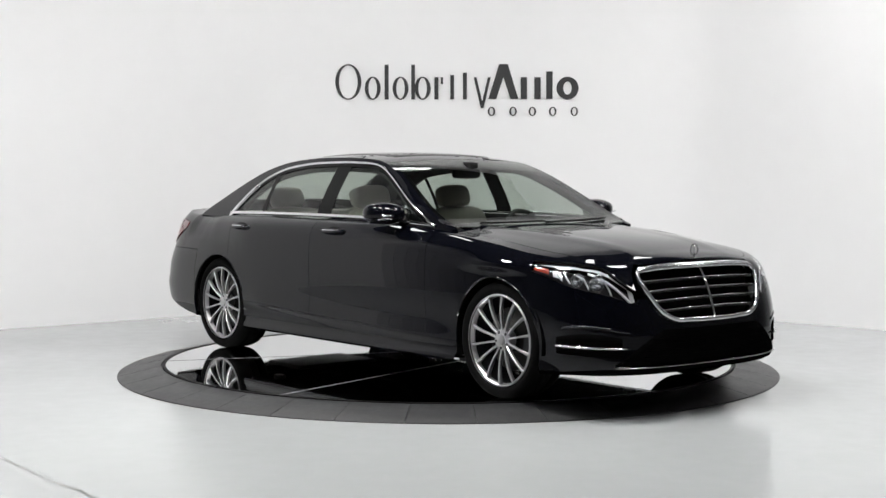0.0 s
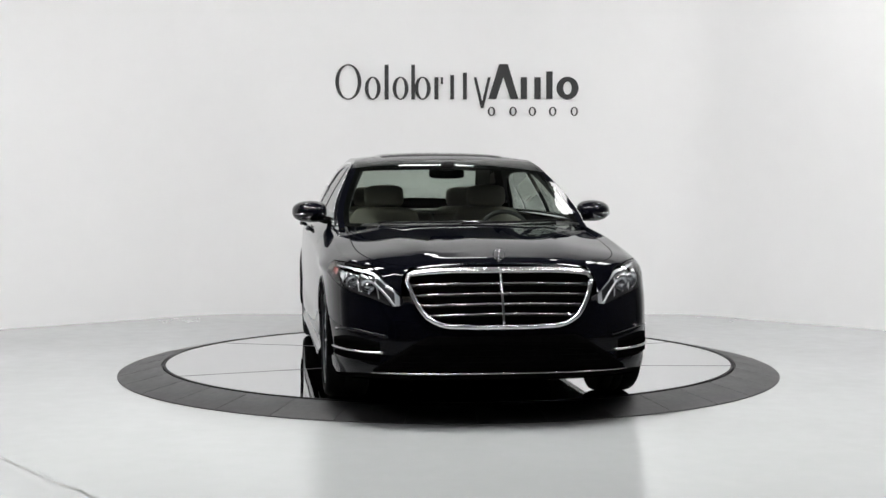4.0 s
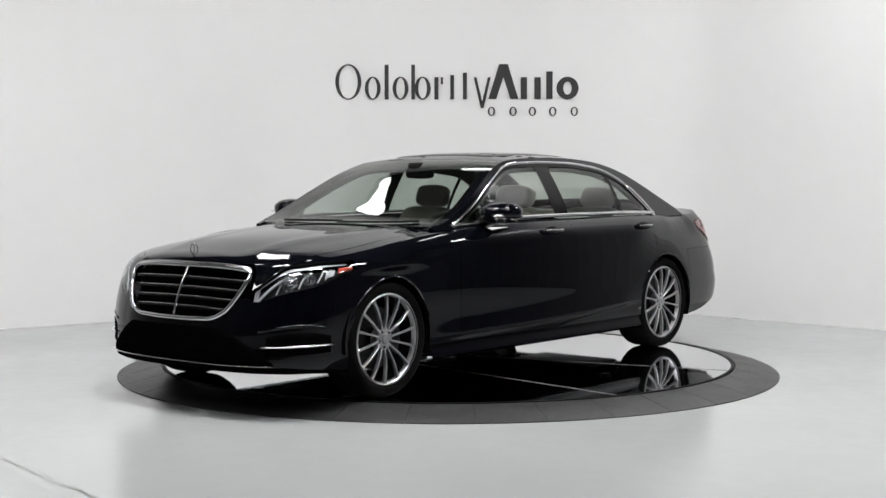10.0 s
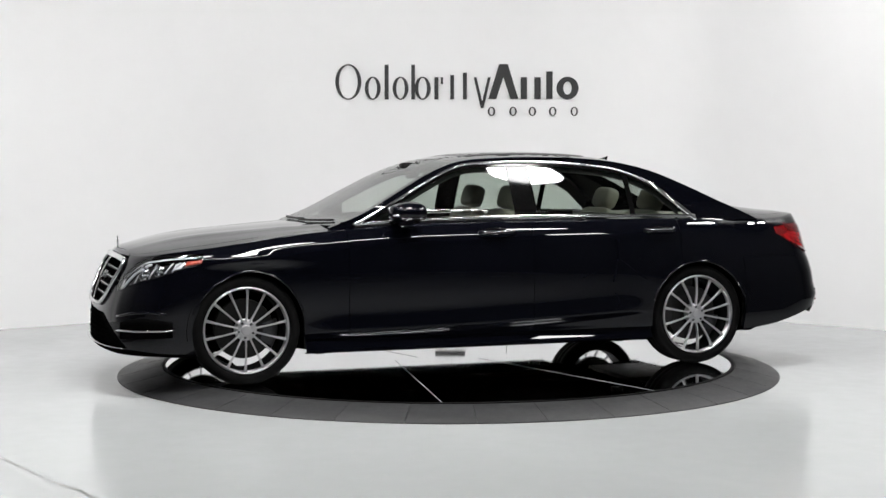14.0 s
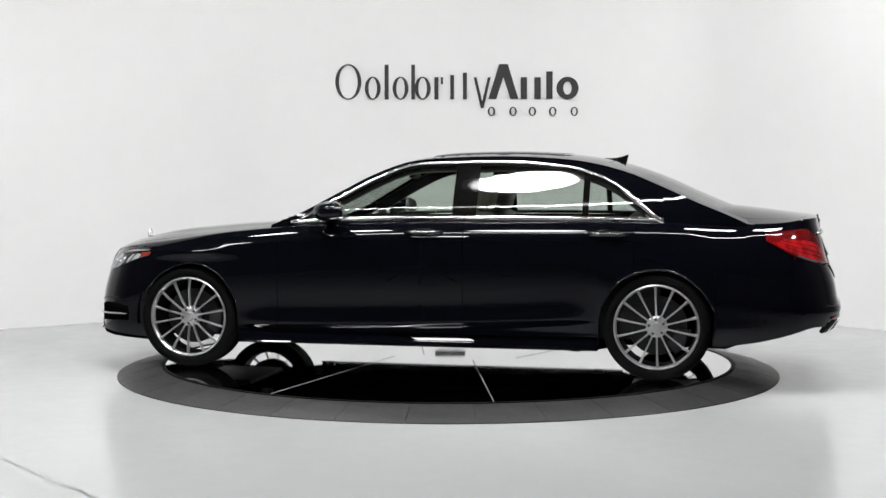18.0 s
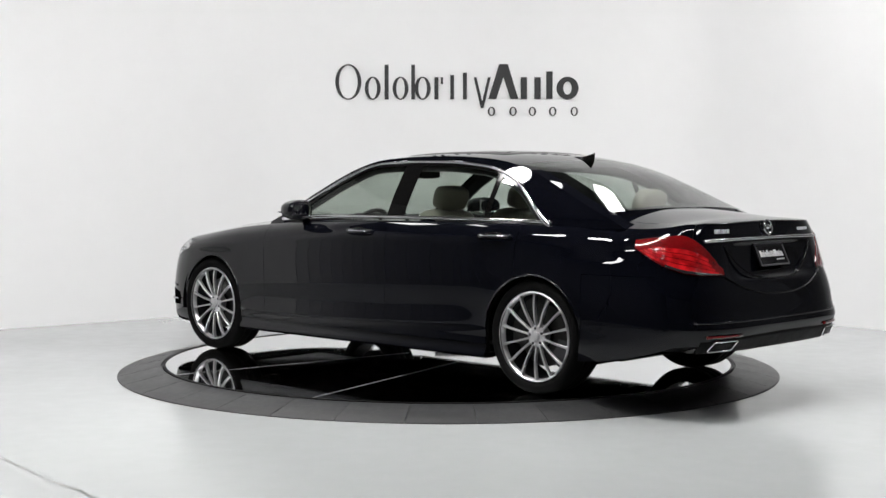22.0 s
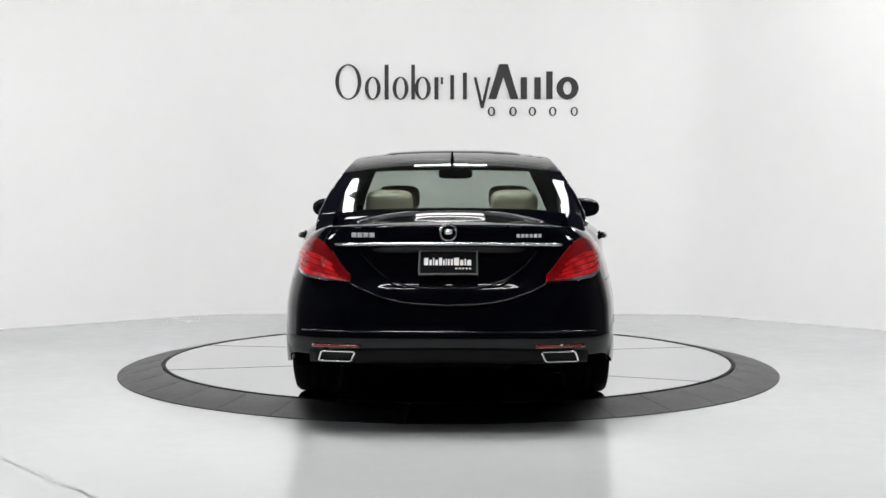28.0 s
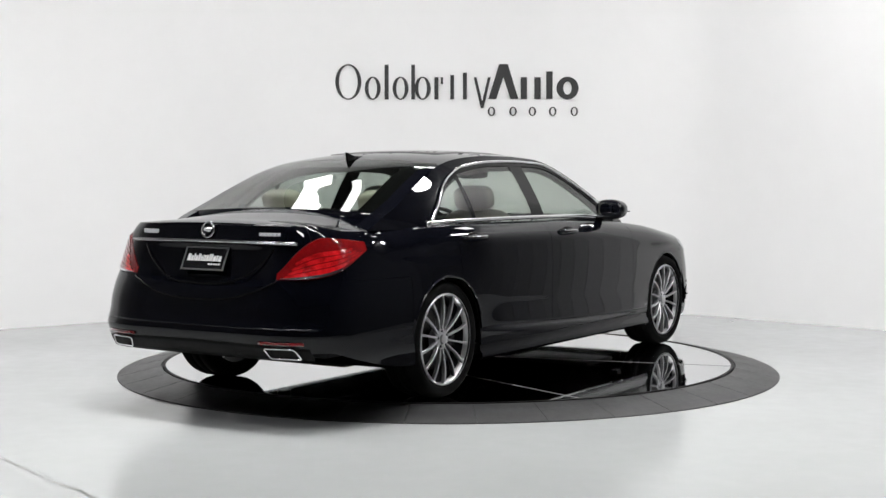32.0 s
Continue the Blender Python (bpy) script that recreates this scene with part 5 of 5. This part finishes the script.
def build_wheels(car):
    bm = bmesh.new()
    lathe(bm, [(0.262, 0.032), (0.270, 0.030), (0.274, 0.018), (0.268, 0.012), (0.258, 0.004), (0.254, -0.012)], 64)
    rim_me = mesh_from("wheel", bm, M_RIM)
    bm = bmesh.new()
    lathe(bm, [(0.2535, -0.011), (0.247, -0.03), (0.242, -0.12), (0.25, -0.19)], 64)
    barrel_me = mesh_from("barrel", bm, M_BARREL)
    bm = bmesh.new()
    lathe(bm, [(0.268, 0.016), (0.282, 0.034), (0.305, 0.040), (0.325, 0.034), (0.338, 0.018), (0.3445, -0.008), (0.345, -0.04), (0.345, -0.06), (0.342, -0.062), (0.342, -0.070),
               (0.345, -0.072), (0.345, -0.12), (0.342, -0.122), (0.342, -0.13), (0.345, -0.132), (0.3445, -0.175), (0.335, -0.205), (0.30, -0.215), (0.25, -0.20)], 80)
    tyre_me = mesh_from("tyre", bm, M_TYRE)
    bm = bmesh.new()
    rows = []
    for u in spread(0, 1, 9):
        r = 0.052 + 0.206 * u
        w = 0.0066 - 0.0012 * math.sin(math.pi * u) + 0.0032 * u ** 3
        top = 0.004 + 0.016 * math.sin(math.pi * min(1, u * 0.9)) + 0.006 * u
        rows.append([bm.verts.new((r, top - 0.026, -w * 0.35)), bm.verts.new((r, top - 0.003, -w)), bm.verts.new((r, top, -w * 0.7)), bm.verts.new((r, top, w * 0.7)), bm.verts.new((r, top - 0.003, w)), bm.verts.new((r, top - 0.026, w * 0.35))])
    grid_faces(bm, rows)
    bm.faces.new(rows[0])
    bm.faces.new(rows[-1])
    spoke_me = mesh_from("spoke", bm, M_RIM)
    spoke_me.set_sharp_from_angle(angle=radians(35))
    bm = bmesh.new()
    lathe(bm, [(0.001, 0.020), (0.022, 0.020), (0.030, 0.016), (0.033, 0.006), (0.060, 0.003), (0.068, -0.004), (0.068, -0.05), (0.001, -0.05)], 32)
    hub_me = mesh_from("hub", bm, M_RIM)
    hub_me.set_sharp_from_angle(angle=radians(40))
    bm = bmesh.new()
    lathe(bm, [(0.001, 0.004), (0.007, 0.004), (0.009, -0.002), (0.009, -0.01)], 10)
    bolt_me = mesh_from("bolt", bm, M_RIMDARK)
    bm = bmesh.new()
    lathe(bm, [(0.07, -0.075), (0.185, -0.075), (0.187, -0.078), (0.187, -0.10), (0.07, -0.10)], 48)
    disc_me = mesh_from("brake_disc", bm, M_DISCB)
    disc_me.set_sharp_from_angle(angle=radians(40))
    # black disc added behind the spokes for the wheel's inner shade
    bm = bmesh.new()
    lathe(bm, [(0.02, -0.13), (0.186, -0.13), (0.188, -0.14), (0.02, -0.15)], 40)
    back_me = mesh_from("barrel_back", bm, M_BLACK)
    bm = bmesh.new()
    rows = []
    for a in spread(-0.45, 0.45, 8):
        rows.append([bm.verts.new((r * math.cos(a), o, r * math.sin(a))) for r, o in ((0.12, -0.06), (0.20, -0.055), (0.215, -0.07), (0.20, -0.11))])
    grid_faces(bm, rows)
    cal_me = mesh_from("brake_caliper", bm, M_RIMDARK)
    for cx in (AXLE, -AXLE):
        for side in (1, -1):
            w = new("wheel", rim_me)
            w.parent = car
            w["label"] = "silver multi-spoke alloy wheel with a low tyre"
            w.matrix_basis = pose(cx, side * 0.891, 0.345, 0, 7 * cx, 0 if side > 0 else 180)
            t = shared("tyre", tyre_me, w, pose(0, 0, 0))
            t["label"] = "low-profile black tyre"
            for k in range(14):
                shared("spoke", spoke_me, w, pose(0, 0, 0, 0, 360 / 14 * k, 0))
            shared("hub", hub_me, w, pose(0, 0, 0))
            shared("barrel", barrel_me, w, pose(0, 0, 0))
            for k in range(5):
                a = 2 * math.pi * k / 5
                shared("bolt", bolt_me, w, pose(0.048 * math.cos(a), 0.004, 0.048 * math.sin(a)))
            d = shared("brake_disc", disc_me, w, pose(0, 0, 0))
            d["label"] = "steel brake disc, darkened for the shade inside the wheel"
            shared("barrel_back", back_me, w, pose(0, 0, 0))
            shared("brake_caliper", cal_me, w, pose(0, 0, 0, 0, 160, 0))


def puffy(bm, x0, x1, y0, y1, z0, z1, m=None, n=0.45):
    """A soft cushion: a sphere squared towards a box."""
    r = bmesh.ops.create_uvsphere(bm, u_segments=20, v_segments=12, radius=1.0)
    f = lambda q: math.copysign(abs(q) ** n, q)
    for v in r["verts"]:
        v.co = Vector(((x0 + x1) / 2 + f(v.co.x) * (x1 - x0) / 2, (y0 + y1) / 2 + f(v.co.y) * (y1 - y0) / 2, (z0 + z1) / 2 + f(v.co.z) * (z1 - z0) / 2))
    if m is not None:
        bmesh.ops.transform(bm, matrix=m, verts=r["verts"])


def build_cabin(car):
    bm = bmesh.new()
    box(bm, -1.55, 1.0, -0.78, 0.78, 0.25, 0.30)
    part("cabin_floor", bm, M_CARPET, car, "dark carpeted floor", smooth=False)
    # lining of the doors and the bulkheads
    for side in (1, -1):
        bm = bmesh.new()
        rows = []
        for x in spread(0.95, -1.60, 12):
            rows.append([bm.verts.new((x, side * y * cabin_w(x), z)) for y, z in ((0.84, 0.28), (0.84, 0.70), (0.80, 0.80), (0.83, 0.98), (0.835, 1.01))])
        grid_faces(bm, rows)
        part("door_lining", bm, M_CARPET, car, "dark door lining", sharp=30)
    bm = bmesh.new()
    rows = []
    for x in spread(0.05, -1.16, 10):
        col = [cabin_top(x, 0.02 + 0.98 * j / 8, -0.03) for j in range(9)]
        rows.append([bm.verts.new(p) for p in col] + [bm.verts.new((p.x, -p.y, p.z)) for p in reversed(col[:-1])])
    grid_faces(bm, rows)
    part("headliner", bm, M_HEADLINER, car, "pale cloth headliner")
    # dashboard
    bm = bmesh.new()
    prof = [(1.0, 0.955), (0.80, 0.985), (0.66, 0.985), (0.58, 0.96), (0.54, 0.90), (0.58, 0.70), (0.62, 0.50)]
    rows = [[bm.verts.new((x, y * (0.80 if x < 0.8 else 0.74), z + 0.02 * math.exp(-((y - 0.45) / 0.3) ** 2) * (x < 0.9))) for y in spread(-1, 1, 15)] for x, z in prof]
    grid_faces(bm, rows)
    part("dashboard", bm, M_CARPET, car, "dark dashboard")
    # steering wheel on the car's left
    bm = bmesh.new()
    c = Vector((0.42, 0.38, 0.90))
    e1, e2 = Vector((0, 1, 0)), Vector((-0.42, 0, 0.91)).normalized()
    tube(bm, [c + e1 * 0.175 * math.cos(a) + e2 * 0.175 * math.sin(a) for a in [2 * math.pi * k / 32 for k in range(32)]], 0.016, 8, closed=True, up=(1, 0, 0.4))
    sw = part("steering_wheel", bm, M_CARPET, car, "black leather steering wheel")
    for a in (math.pi, 0, -math.pi / 2):
        bm = bmesh.new()
        tube(bm, [c, c + e1 * 0.18 * math.cos(a) + e2 * 0.18 * math.sin(a)], 0.018, 8)
        part("wheel_spoke", bm, M_RIMDARK, sw)
    # seats
    def seat(x, y, w, rear):
        bm = bmesh.new()
        puffy(bm, x - 0.28, x + 0.26, y - w / 2, y + w / 2, 0.42, 0.62)
        s = part("seat", bm, M_LEATHER, car, "beige leather seat with a padded headrest")
        lean = -16 if not rear else -22
        m = pose(x - 0.24, y, 0.55, 0, lean, 0)
        bm = bmesh.new()
        puffy(bm, -0.08, 0.08, -w / 2, w / 2, 0.0, 0.54, m, 0.4)
        part("backrest", bm, M_LEATHER, s)
        bm = bmesh.new()
        puffy(bm, -0.055, 0.06, -0.145, 0.145, 0.545, 0.71, m, 0.55)
        part("headrest", bm, M_LEATHER, s)
        for dy in (-0.05, 0.05):
            bm = bmesh.new()
            tube(bm, [m @ Vector((0, dy, 0.48)), m @ Vector((0, dy, 0.60))], 0.006, 6)
            part("headrest_post", bm, M_CHROME, s)
    for y in (0.38, -0.38):
        seat(0.02, y, 0.52, False)
        seat(-1.02, y, 0.56, True)
    bm = bmesh.new()
    puffy(bm, -1.30, -0.78, -0.12, 0.12, 0.42, 0.60)
    puffy(bm, -1.42, -1.24, -0.12, 0.12, 0.55, 1.02)
    part("seat_middle", bm, M_LEATHER, car, "beige leather middle seat")
    # parcel shelf
    bm = bmesh.new()
    box(bm, -1.98, -1.36, -0.70, 0.70, 1.0, 1.03, 0.01)
    part("parcel_shelf", bm, M_HEADLINER, car, "pale parcel shelf", smooth=False)
    bm = bmesh.new()
    box(bm, -1.42, -1.38, -0.74, 0.74, 0.30, 1.0)
    part("rear_bulkhead", bm, M_CARPET, car, smooth=False)
    # inner mirror and sensor box
    bm = bmesh.new()
    puffy(bm, 0.19, 0.23, -0.125, 0.125, 1.285, 1.36, None, 0.5)
    part("inner_mirror", bm, M_BLACK, car, "black inner mirror")
    bm = bmesh.new()
    puffy(bm, 0.17, 0.30, -0.05, 0.05, 1.34, 1.40, None, 0.5)
    part("sensor_box", bm, M_BLACK, car)


def build_car():
    car = new("sedan")
    tagged(car, "glossy blue-black four-door luxury sedan with silver multi-spoke wheels, on the turntable", "car")
    doors, lid = build_body(car)
    build_front(car)
    build_rear(car, lid)
    build_wheels(car)
    build_cabin(car)
    return car


def motions():
    rows, turn = [], []
    for t in range(0, 33, 2):
        a = HEADING_0 + TURN * t
        c, s = math.cos(radians(a)), math.sin(radians(a))
        rows.append((t, pose(CAR_OFF[0] * c - CAR_OFF[1] * s, CAR_OFF[0] * s + CAR_OFF[1] * c, DISC_Z + 0.002, 0, 0, a)))
        turn.append((t, pose(0, 0, 0, 0, 0, a)))
    walk(sedan, rows)
    walk(disc, turn)


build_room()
build_lights()
build_stand_lamps()
disc = build_turntable()
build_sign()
build_vent()
sedan = build_car()
motions()
